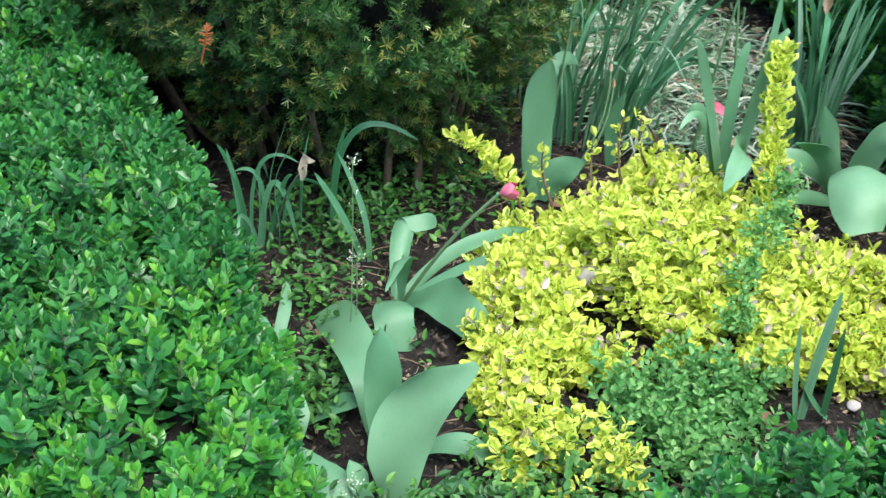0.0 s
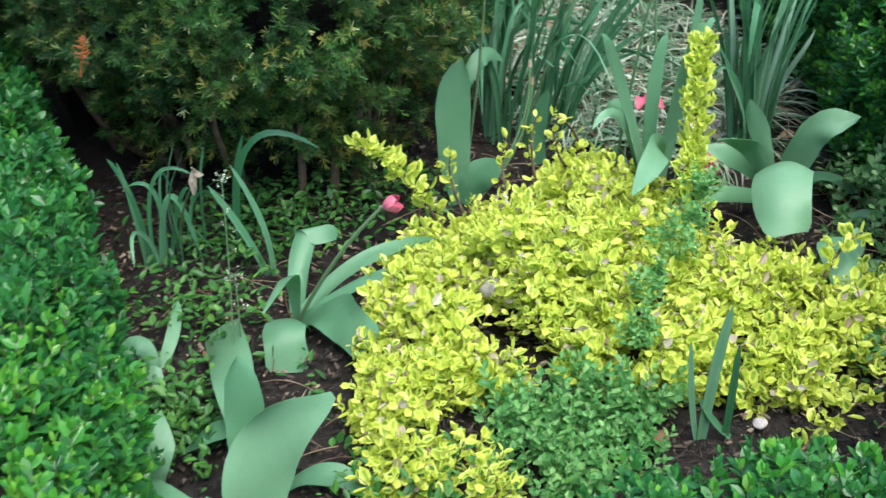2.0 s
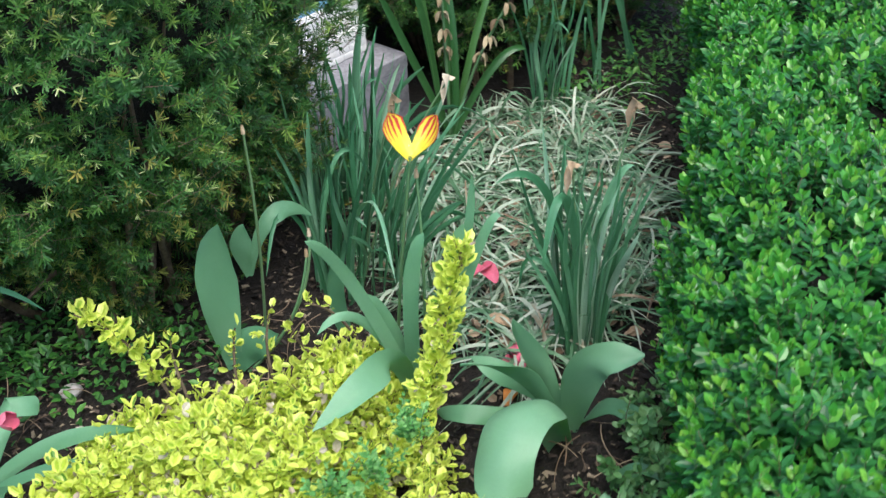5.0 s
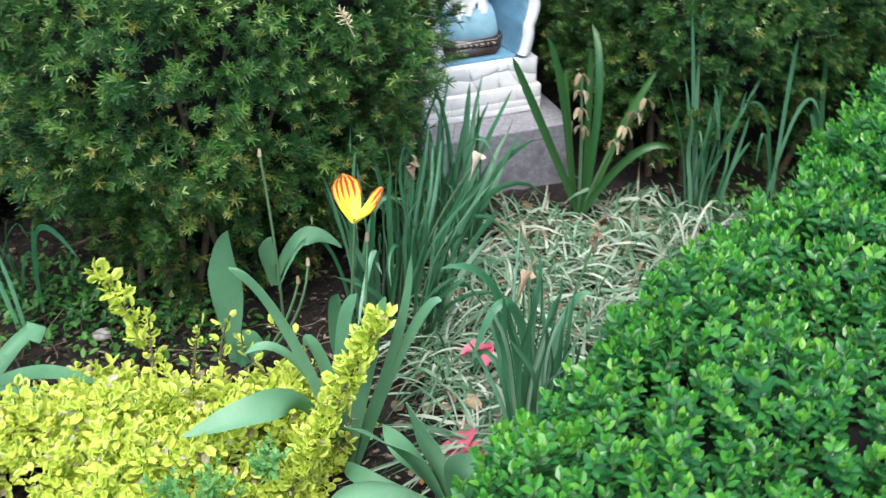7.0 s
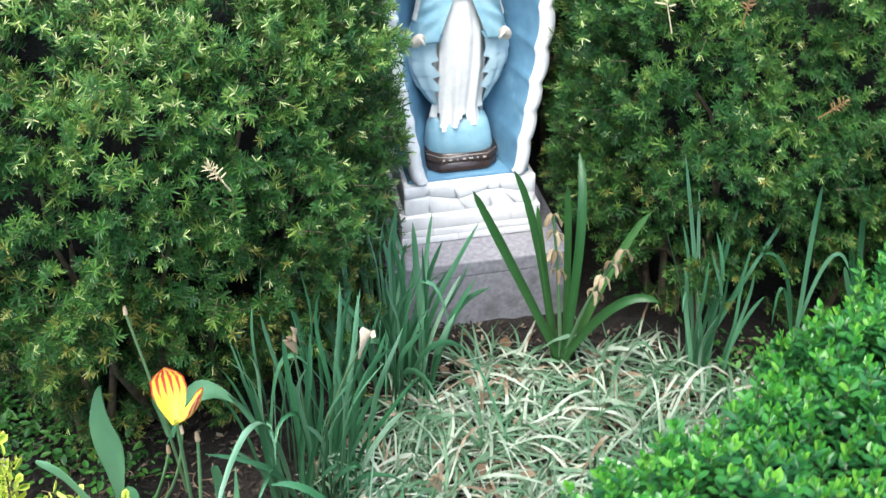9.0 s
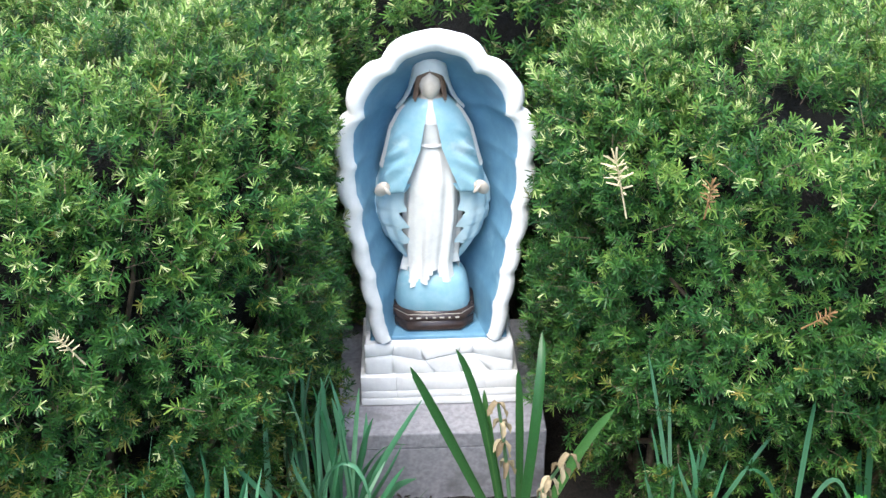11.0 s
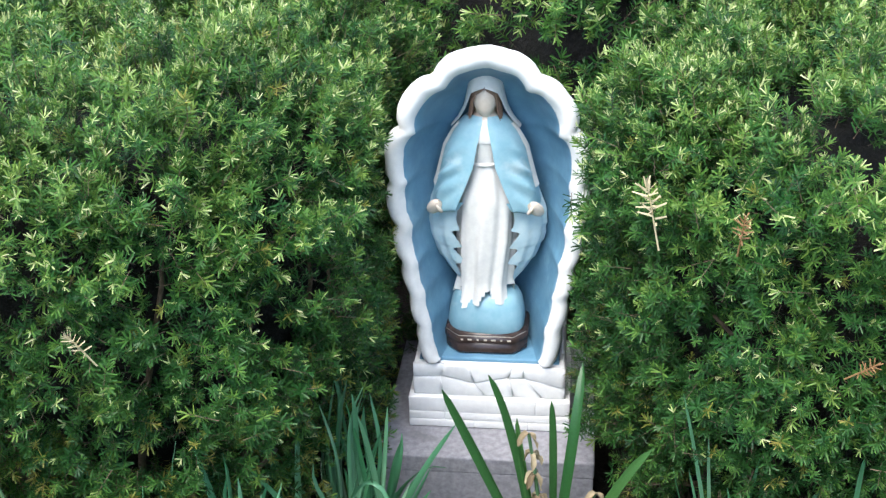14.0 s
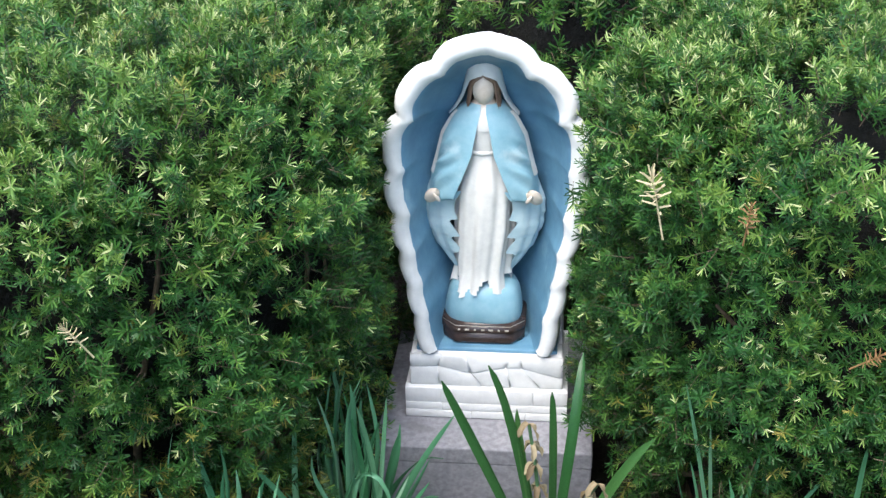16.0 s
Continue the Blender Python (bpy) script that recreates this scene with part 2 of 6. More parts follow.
M_STONE = solid_mat("grey_stone", (0.25, 0.24, 0.23), (0.42, 0.4, 0.38), 50, 0.85, 0.5, 12)


# ---- mesh helpers ----
def grid_mesh(name, V, F, mats, mi=None, smooth=True, attrs=None):
    """A mesh from arrays: vertices (n, 3), faces (m, 3 or 4), materials and each face's slot."""
    V, F = np.ascontiguousarray(V, np.float32), np.ascontiguousarray(F, np.int32)
    me = bpy.data.meshes.new(name)
    me.vertices.add(len(V))
    me.vertices.foreach_set("co", V.ravel())
    me.loops.add(F.size)
    me.loops.foreach_set("vertex_index", F.ravel())
    me.polygons.add(len(F))
    me.polygons.foreach_set("loop_start", np.arange(0, F.size, F.shape[1], dtype=np.int32))
    for m in mats if isinstance(mats, (list, tuple)) else [mats]:
        me.materials.append(m)
    if mi is not None:
        me.polygons.foreach_set("material_index", np.asarray(mi, np.int32))
    me.polygons.foreach_set("use_smooth", np.full(len(F), smooth))
    for key, val in (attrs or {}).items():
        me.attributes.new(key, "FLOAT", "POINT").data.foreach_set("value", np.asarray(val, np.float32))
    me.update(calc_edges=True)
    return me


def part(name, me, parent, label="", kind=""):
    """Links a mesh (or bmesh already turned to mesh) as one object under a thing or a part."""
    ob = new(name, me)
    ob.parent = parent
    if label or kind:
        tagged(ob, label, kind=kind)
    return ob


def thing(name, place, label, category, group="", kind="", turn=0.0):
    ob = new(name)
    ob.matrix_world = Matrix.Translation(place) @ Matrix.Rotation(turn, 4, "Z")
    return tagged(ob, label, category, group, kind)


def bm_mesh(name, bm, mat, smooth=False):
    me = bpy.data.meshes.new(name)
    bm.to_mesh(me)
    bm.free()
    me.materials.append(mat)
    me.polygons.foreach_set("use_smooth", np.full(len(me.polygons), smooth))
    return me


def box_bm(sx, sy, sz, at=(0, 0, 0), bevel=0.006, seg=2, jitter=0.0, cuts=0):
    bm = bmesh.new()
    bmesh.ops.create_cube(bm, size=1, matrix=Matrix.Translation(at) @ Matrix.Diagonal((sx, sy, sz, 1)))
    if cuts:
        bmesh.ops.subdivide_edges(bm, edges=bm.edges[:], cuts=cuts, use_grid_fill=True)
    if jitter:
        for v in bm.verts:
            v.co += noise.noise_vector(v.co * 23) * jitter
    if bevel:
        sharp = [e for e in bm.edges if len(e.link_faces) == 2 and e.calc_face_angle() > 0.6]
        bmesh.ops.bevel(bm, geom=sharp, offset=bevel, segments=seg, profile=0.5, affect="EDGES")
    return bm


def frames_of(along, facing):
    """Turns whose y is along and whose z is near facing, one for each row."""
    y = along / np.linalg.norm(along, axis=1, keepdims=True)
    x = np.cross(y, facing)
    x /= np.linalg.norm(x, axis=1, keepdims=True) + 1e-9
    return np.stack([x, y, np.cross(x, y)], axis=2)


def scatter(tv, tf, P, R, S):
    """Copies of a small shape (tv, tf) at places P with turns R and sizes S (one number or three each), as one set of arrays."""
    S = np.asarray(S, float)
    S = S[:, None, None] if S.ndim == 1 else S[:, None, :]
    V = np.einsum("nij,nkj->nki", R, tv[None] * S) + P[:, None, :]
    F = tf[None] + (np.arange(len(P)) * len(tv))[:, None, None]
    return V.reshape(-1, 3), F.reshape(-1, tf.shape[1])


def join_sets(sets):
    off, Vs, Fs = 0, [], []
    for V, F in sets:
        Vs.append(V)
        Fs.append(F + off)
        off += len(V)
    return np.concatenate(Vs), np.concatenate(Fs)


def lobes(P, scale, octaves=3):
    """A smooth noise of about -1 to 1 at the rows of P."""
    return np.array([noise.fractal(Vector(p) * scale, 0.6, 2.0, octaves) for p in P])


def cells(P, scale):
    """How far each row of P lies from the crease between two neighbouring clumps; 0 in the crease."""
    out = np.empty(len(P))
    for k, p in enumerate(P):
        d = noise.voronoi(Vector(p) * scale)[0]
        out[k] = d[1] - d[0]
    return out


# small leaf of two halves folded along the midrib; richer leaf with a rim
LEAF_V = np.array([(0, 0, 0), (0.27, 0.3, 0.06), (0.25, 0.68, 0.07), (0, 1, 0.0), (-0.25, 0.68, 0.07), (-0.27, 0.3, 0.06)], float)
LEAF_F = np.array([(0, 1, 2, 3), (0, 3, 4, 5)])
RICH_V = np.array([(0, 0, 0), (-0.26, 0.3, 0.05), (0, 0.33, -0.03), (0.26, 0.3, 0.05), (-0.27, 0.7, 0.05), (0, 0.66, -0.03), (0.27, 0.7, 0.05), (0, 1, 0.02)], float)
RICH_F = np.array([(0, 3, 2, 1), (3, 6, 5, 2), (1, 2, 5, 4), (5, 6, 7, 4)])
RICH_RIM = np.array([0.7, 1, 0.0, 1, 1, 0.0, 1, 1.0])


def unit(a):
    return a / (np.linalg.norm(a, axis=-1, keepdims=True) + 1e-9)


# ---- yew twigs ----
def yew_twig(seed):
    """Linear blunt needles spread all round a slightly bent shoot that runs along y, 1 long, closing to a pale bud tuft."""
    g = np.random.default_rng(seed)
    n = 25
    s = np.linspace(0.0, 1.0, n) ** 0.7 * 0.85 + 0.15
    roll = np.arange(n) * 2.4 + g.normal(0, 0.3, n)
    open_ = np.radians(np.interp(s, [0.2, 0.7, 0.9, 1], [80, 68, 48, 12])) + g.normal(0, 0.14, n)
    flat = np.where(np.arange(n) % 3 == 0, 0.5, 0.85)
    d = np.stack([np.sin(open_) * np.sin(roll), np.cos(open_), np.sin(open_) * np.cos(roll) * flat + 0.08], 1)
    P = np.stack([0.04 * np.sin(s * 2 + seed), s, 0.06 * s * s], 1)
    ln = np.interp(s, [0, 0.3, 0.85, 1], [0.27, 0.33, 0.34, 0.24]) * g.uniform(0.8, 1.15, n)
    R = frames_of(d, np.stack([0 * s, 0 * s + 0.9, 0 * s + 0.5], 1) + g.normal(0, 0.3, (n, 3)))
    # each needle is a narrow blunt strip
    w = 0.1
    tv = np.array([(-w * 0.8, 0.05, 0), (w * 0.8, 0.05, 0), (w * 0.75, 0.95, -0.05), (-w * 0.4, 1, -0.06)], float)
    tf = np.array([(0, 1, 2, 3)])
    V, F = scatter(tv, tf, P, R, ln)
    stem = np.array([(-0.014, 0, 0), (0.014, 0, 0), (0.009, 1, 0.06), (-0.009, 1, 0.06)], float)
    mi = np.r_[np.where(s > 0.89, 4, np.where(s > 0.7, 1, 0)), 3]
    return np.concatenate([V, stem]), np.concatenate([F, [[len(V), len(V) + 1, len(V) + 2, len(V) + 3]]]), mi


TWIGS = [yew_twig(k) for k in range(6)]


def smooth_ring(poly, rounds=3):
    p = np.array(poly, float)
    for _ in range(rounds):
        q = np.roll(p, -1, 0)
        p = np.stack([0.75 * p + 0.25 * q, 0.25 * p + 0.75 * q], 1).reshape(-1, 2)
    q = np.roll(p, -1, 0)
    return p if (p[:, 0] * q[:, 1] - q[:, 0] * p[:, 1]).sum() > 0 else p[::-1]


def inside(ring, P):
    a, b = ring, np.roll(ring, -1, 0)
    x, y = P[:, 0, None], P[:, 1, None]
    cross = (a[:, 1] > y) != (b[:, 1] > y)
    xi = a[:, 0] + (y - a[:, 1]) / (b[:, 1] - a[:, 1] + 1e-12) * (b[:, 0] - a[:, 0])
    return (cross & (x < xi)).sum(1) % 2 == 1


def edge_gap(ring, P):
    a, b = ring, np.roll(ring, -1, 0)
    ab = b - a
    t = np.clip(((P[:, None] - a) * ab).sum(-1) / ((ab * ab).sum(-1) + 1e-12), 0, 1)
    return np.linalg.norm(P[:, None] - a - t[..., None] * ab, axis=-1).min(1)


def clipped_surface(ring, high, round_, per_m2, g, low=0.05, tuck=0.12, bumps=0.05, bump_scale=3.0, depth=0.05, low_at=0.3, lee=0.0):
    """Points and normals on the skin of a clipped shrub: upright sides that tuck in at the foot, a rounded shoulder and a lumpy top."""
    a, b = ring, np.roll(ring, -1, 0)
    seg = np.linalg.norm(b - a, axis=1)
    total = seg.sum()
    n = int(total * (high - low + 0.57 * round_) * per_m2)
    k = np.searchsorted(np.cumsum(seg), g.uniform(0, total, n)).clip(0, len(a) - 1)
    t = g.uniform(0, 1, n)[:, None]
    xy = a[k] + t * (b[k] - a[k])
    e = (b - a)[k] / seg[k, None]
    out = np.stack([e[:, 1], -e[:, 0]], 1)
    arc = round_ * np.pi / 2
    v = g.uniform(0, high - round_ - low + arc, n)
    bend = np.clip((v - (high - round_ - low)) / arc, 0, 1) * np.pi / 2
    over = np.clip(np.sin(bend), 0, 0.9999)
    z = low + np.minimum(v, high - round_ - low) + round_ * over
    lift = np.sqrt(1 - over**2)
    under = np.clip((low_at - z) / low_at, 0, 1)
    xy = xy - out * (round_ * (1 - lift) + tuck * (1 - lee * np.clip(out[:, 0], 0, 1)) * under**1.5)[:, None]
    N1 = np.concatenate([out * np.cos(np.arcsin(over))[:, None], (over - 0.35 * under)[:, None]], 1)
    P1 = np.concatenate([xy, z[:, None]], 1)
    lo, hi = ring.min(0), ring.max(0)
    m = int(np.prod(hi - lo) * per_m2)
    Q = g.uniform(lo, hi, (m, 2))
    Q = Q[inside(ring, Q)]
    Q = Q[edge_gap(ring, Q) > round_ * 0.85]
    P2 = np.concatenate([Q, np.full((len(Q), 1), high)], 1)
    N2 = np.tile([0, 0, 1.0], (len(Q), 1))
    P, N = np.concatenate([P1, P2]), unit(np.concatenate([N1, N2]))
    b1 = lobes(P, bump_scale)
    P = P + N * (bumps * b1 - depth * g.uniform(0, 1, len(P)) ** 1.5)[:, None]
    return P, N, b1


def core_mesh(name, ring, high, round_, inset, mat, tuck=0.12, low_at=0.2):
    """A skin well within a shrub's foliage, its near-black colour painting the inner shade."""
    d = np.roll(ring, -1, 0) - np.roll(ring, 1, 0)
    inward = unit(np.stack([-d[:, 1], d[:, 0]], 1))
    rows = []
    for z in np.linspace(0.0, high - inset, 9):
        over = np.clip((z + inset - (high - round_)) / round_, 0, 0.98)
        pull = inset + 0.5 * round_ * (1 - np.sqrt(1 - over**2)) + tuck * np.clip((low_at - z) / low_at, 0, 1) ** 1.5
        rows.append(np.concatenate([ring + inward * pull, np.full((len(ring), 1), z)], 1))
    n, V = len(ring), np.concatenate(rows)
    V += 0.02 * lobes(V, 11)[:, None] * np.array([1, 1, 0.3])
    F = [(r * n + i, r * n + (i + 1) % n, (r + 1) * n + (i + 1) % n, (r + 1) * n + i) for r in range(8) for i in range(n)]
    me = grid_mesh(name, V, np.array(F), mat)
    bm = bmesh.new()
    bm.from_mesh(me)
    bm.verts.ensure_lookup_table()
    bmesh.ops.triangulate(bm, faces=[bm.faces.new([bm.verts[8 * n + i] for i in range(n)])])
    bm.to_mesh(me)
    bm.free()
    return me


def tube_mesh(name, paths, mat, sides=5):
    """Tapered round stems along rows of (points, start radius, end radius)."""
    sets = []
    for pts, r0, r1 in paths:
        pts = np.asarray(pts, float)
        d = unit(np.gradient(pts, axis=0))
        ref = np.array([0.3, 0.9, 0.1])
        u = unit(np.cross(d, ref))
        v = np.cross(d, u)
        r = np.linspace(r0, r1, len(pts))[:, None, None]
        ang = np.linspace(0, 2 * np.pi, sides, endpoint=False)
        V = pts[:, None] + r * (np.cos(ang)[None, :, None] * u[:, None] + np.sin(ang)[None, :, None] * v[:, None])
        k, j = np.meshgrid(np.arange(len(pts) - 1), np.arange(sides), indexing="ij")
        F = np.stack([k * sides + j, k * sides + (j + 1) % sides, (k + 1) * sides + (j + 1) % sides, (k + 1) * sides + j], -1).reshape(-1, 4)
        sets.append((V.reshape(-1, 3), F))
    V, F = join_sets(sets)
    return grid_mesh(name, V, F, mat)


def yew_shrub(name, label, poly, high, round_, seed, per_m2=940, dry=0.04, tuck=0.12, size=0.044, low_at=0.4, seen=(-9, 9, 9), lee=0.0):
    g = np.random.default_rng(seed)
    ring = smooth_ring(poly)
    shrub = thing(name, (0, 0, 0), label, "yew shrub", "clipped yews round the shrine")
    P, N, b1 = clipped_surface(ring, high, round_, per_m2, g, low=0.06, tuck=tuck, bumps=0.055, bump_scale=4.6, depth=0.075, low_at=low_at, lee=lee)
    b2 = lobes(P * [1, 1, 1.4] + 5.0, 8.5, 2)
    crease = cells(P, 6.5)
    wide = cells(P + 3.0, 3.1)
    P = P + N * (0.02 * b2 + 0.08 * np.clip(crease / 0.4, 0, 1) + 0.06 * np.clip(wide / 0.3, 0, 1) - 0.1)[:, None]
    keep = (b1 > -1.2) & (b2 > -1.1) & (P[:, 0] > seen[0]) & (P[:, 0] < seen[1]) & (P[:, 1] < seen[2]) & ((N[:, 1] < 0.5) | (g.uniform(0, 1, len(P)) < 0.5))
    # the shaded foot is thinner, its shoots level or hanging
    keep &= g.uniform(0, 1, len(P)) < np.interp(P[:, 2] + 0.06 * b1, [0.08, 0.2, 0.34, 0.62], [0.2, 0.55, 0.95, 1.0])
    P, N = P[keep], N[keep]
    # each spray fans into several shoots
    up = np.array([0, 0, 1.0])
    D0 = unit(N * 0.85 + up * (g.uniform(0.2, 0.9, len(P)) - np.interp(P[:, 2], [0.15, 0.6], [0.75, 0.0]))[:, None] + g.normal(0, 0.3, (len(P), 3)))
    P, N, D0 = (np.repeat(a, 5, 0) for a in (P, N, D0))
    D = unit(D0 + g.normal(0, 0.4, P.shape))
    S = size * g.uniform(0.65, 1.3, len(P))
    P = P + g.normal(0, 0.013, P.shape) + D0 * g.normal(0, 0.014, (len(P), 1)) - D * S[:, None] * 0.5
    # nothing grows into the shrine or hangs over its front
    tip = P + D * S[:, None] * 1.1
    c, s = math.cos(TURN), math.sin(TURN)
    sx, sy = tip[:, 0] * c + tip[:, 1] * s, tip[:, 1] * c - tip[:, 0] * s
    free = (np.abs(sx) > np.where(sy < 0.0, 0.165, np.where(sx < 0, 0.192, 0.172))) | (sy > 0.28) | (sy < -0.5)
    P, N, D, S = P[free], N[free], D[free], S[free]
    R = frames_of(D, unit(N + up * 0.5 + g.normal(0, 0.3, (len(P), 3))))
    pick = g.integers(0, len(TWIGS), len(P))
    gold = g.uniform(0, 1, len(P)) < dry * np.where(P[:, 2] < 0.4, 0.25, 0.03)
    gold_tip = g.uniform(0, 1, len(P)) < dry * np.interp(P[:, 2], [0.15, 0.45, 0.7], [4.0, 1.6, 0.3])
    # more pale needles towards the top: new growth, plus top light put into colour
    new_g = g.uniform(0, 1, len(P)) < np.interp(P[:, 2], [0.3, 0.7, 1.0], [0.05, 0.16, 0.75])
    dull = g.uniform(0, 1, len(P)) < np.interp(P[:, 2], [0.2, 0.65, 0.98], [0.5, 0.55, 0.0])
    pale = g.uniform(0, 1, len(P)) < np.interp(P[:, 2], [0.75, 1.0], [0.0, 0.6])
    # one tone a shoot, drifting from spray to spray
    tone = np.clip(g.uniform(0, 1, len(P)) * 0.6 + 0.2 + 0.35 * lobes(P + 9.0, 12.0, 2), 0, 1)
    sets, mis, tones = [], [], []
    for k, (tv, tf, mi) in enumerate(TWIGS):
        w = pick == k
        sets.append(scatter(tv, tf, P[w], R[w], S[w]))
        tones.append(np.repeat(tone[w], len(tv)))
        m = np.tile(mi, (w.sum(), 1))
        m = np.where(((m == 1) | (m == 4)) & gold_tip[w][:, None], 2, m)
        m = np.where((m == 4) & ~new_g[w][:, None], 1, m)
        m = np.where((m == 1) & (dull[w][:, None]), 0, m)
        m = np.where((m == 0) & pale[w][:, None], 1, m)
        m = np.where((m != 3) & gold[w][:, None], 2, m)
        mis.append(m.ravel())
    V, F = join_sets(sets)
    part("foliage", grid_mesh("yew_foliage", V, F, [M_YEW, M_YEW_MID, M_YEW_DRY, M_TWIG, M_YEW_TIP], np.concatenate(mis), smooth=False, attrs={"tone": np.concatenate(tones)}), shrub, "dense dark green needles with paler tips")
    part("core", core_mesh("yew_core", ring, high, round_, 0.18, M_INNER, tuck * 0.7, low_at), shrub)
    c = ring.mean(0)
    for i in g.choice(len(ring), 26):
        e = np.array([*(ring[i] + (c - ring[i]) * 0.24), g.uniform(0.25, high * 0.8)])
        s0 = np.array([*(ring[i] + (c - ring[i]) * 0.55), 0.0])
        t = np.linspace(0, 1, 7)[:, None]
        part("branch", tube_mesh("yew_branch", [(s0 + (e - s0) * t + 0.03 * np.sin(t * 5 + i) + np.array([0, 0, 0.12]) * t * (1 - t), 0.011, 0.003)], M_TWIG), shrub)
    return shrub


# ---- boxwood shoots ----
OVAL_V = np.array([(0, 0, 0), (0.28, 0.36, 0.06), (0.23, 0.75, 0.05), (0, 1.04, 0), (-0.23, 0.75, 0.05), (-0.28, 0.36, 0.06)], float)
OVAL_F = np.array([(0, 1, 2, 3), (0, 3, 4, 5)])


def box_shoot(seed):
    """An upright shoot 1 long with crossed pairs of small oval leaves, the top ones fresh and closing."""
    g = np.random.default_rng(100 + seed)
    P, D, L, mi = [], [], [], []
    for k in range(7):
        s = 0.1 + 0.14 * k
        for side in (0, 1):
            a = k * np.pi / 2 + side * np.pi + g.normal(0, 0.25)
            el = np.radians(np.interp(k, [0, 4, 5, 6], [12, 30, 48, 68])) + g.normal(0, 0.15)
            P.append((0.02 * np.sin(k + seed), 0.02 * np.cos(k * 0.8), s))
            D.append((np.cos(a) * np.cos(el), np.sin(a) * np.cos(el), np.sin(el)))
            L.append(np.interp(k, [0, 3, 5, 6], [0.3, 0.36, 0.31, 0.24]) * g.uniform(0.85, 1.15))
            mi += [k + 10] * 2
    P, D, L = np.array(P), np.array(D), np.array(L)
    R = frames_of(D, np.tile([0, 0, 1.0], (len(P), 1)) + g.normal(0, 0.2, (len(P), 3)))
    V, F = scatter(OVAL_V, OVAL_F, P, R, L)
    stem = np.array([(-0.012, 0, 0), (0.012, 0, 0), (0.008, 0, 1.0), (-0.008, 0, 1.0)], float)
    return np.concatenate([V, stem]), np.concatenate([F, [[len(V), len(V) + 1, len(V) + 2, len(V) + 3]]]), np.array(mi + [2])


SHOOTS = [box_shoot(k) for k in range(6)]


def box_hedge(name, label, poly, high, seed, per_m2=2000, round_=0.12, size=0.05, fresh=0.6, bumps=0.045, young=5, back=None, bed=(0.0, 0.0, 1.0)):
    g = np.random.default_rng(seed)
    ring = smooth_ring(poly)
    hedge = thing(name, (0, 0, 0), label, "boxwood hedge", "low boxwood edging hedges")
    P, N, b1 = clipped_surface(ring, high, round_, per_m2, g, low=0.03, tuck=0.03, bumps=bumps, bump_scale=5.0, depth=0.07, low_at=0.2)
    # thinner on the far sides, outside the bed
    keep = (N[:, 2] > 0.4) | (N @ np.array(bed) > -0.2) | (g.uniform(0, 1, len(P)) < 0.4)
    P, N = P[keep], N[keep]
    up = np.array([0, 0, 1.0])
    D = unit(N * 0.4 + up * 0.9 + g.normal(0, 0.22, (len(P), 3)))
    x = unit(np.cross(D, unit(g.normal(0, 1, (len(P), 3)))))
    R = np.stack([x, np.cross(D, x), D], 2)
    S = size * g.uniform(0.75, 1.3, len(P))
    P = P - D * S[:, None] * 0.7
    pick = g.integers(0, len(SHOOTS), len(P))
    # fewer fresh tips at the far end, its shade put into the colour
    new_g = g.uniform(0, 1, len(P)) < (fresh if back is None else np.interp(P[:, 1], back, [fresh, 0.15]))
    sets, mis = [], []
    for k, (tv, tf, mi) in enumerate(SHOOTS):
        w = pick == k
        sets.append(scatter(tv, tf, P[w], R[w], S[w]))
        m = np.tile(mi, (w.sum(), 1))
        m = np.where(m >= 10, np.where((m >= 10 + young) & new_g[w][:, None], 1, 0), m)
        mis.append(m.ravel())
    V, F = join_sets(sets)
    part("foliage", grid_mesh("boxwood_foliage", V, F, [M_BOX, M_BOX_TIP, M_TWIG], np.concatenate(mis), smooth=False), hedge, "small glossy oval green leaves")
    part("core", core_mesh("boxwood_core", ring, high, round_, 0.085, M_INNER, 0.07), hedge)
    return hedge


# ---- blades and large leaves ----
def bezier3(p0, p1, p2, n):
    """A smooth arc from p0 by way of p1 to p2."""
    p0, p1, p2 = (np.array(p, float) for p in (p0, p1, p2))
    c = 1.6 * p1 - 0.3 * (p0 + p2)
    t = np.linspace(0, 1, n)[:, None]
    return (1 - t) ** 2 * p0 + 2 * t * (1 - t) * c + t * t * p2


def through_points(pts, n):
    """A smooth line through a few points."""
    p = np.array(pts, float)
    p = np.concatenate([[2 * p[0] - p[1]], p, [2 * p[-1] - p[-2]]])
    out = []
    for s in np.linspace(0, len(pts) - 1, n):
        i = min(int(s), len(pts) - 2)
        t, (a, b, c, d) = s - i, p[i:i + 4]
        out.append(0.5 * (2 * b + (c - a) * t + (2 * a - 5 * b + 4 * c - d) * t**2 + (3 * b - a - 3 * c + d) * t**3))
    return np.array(out)


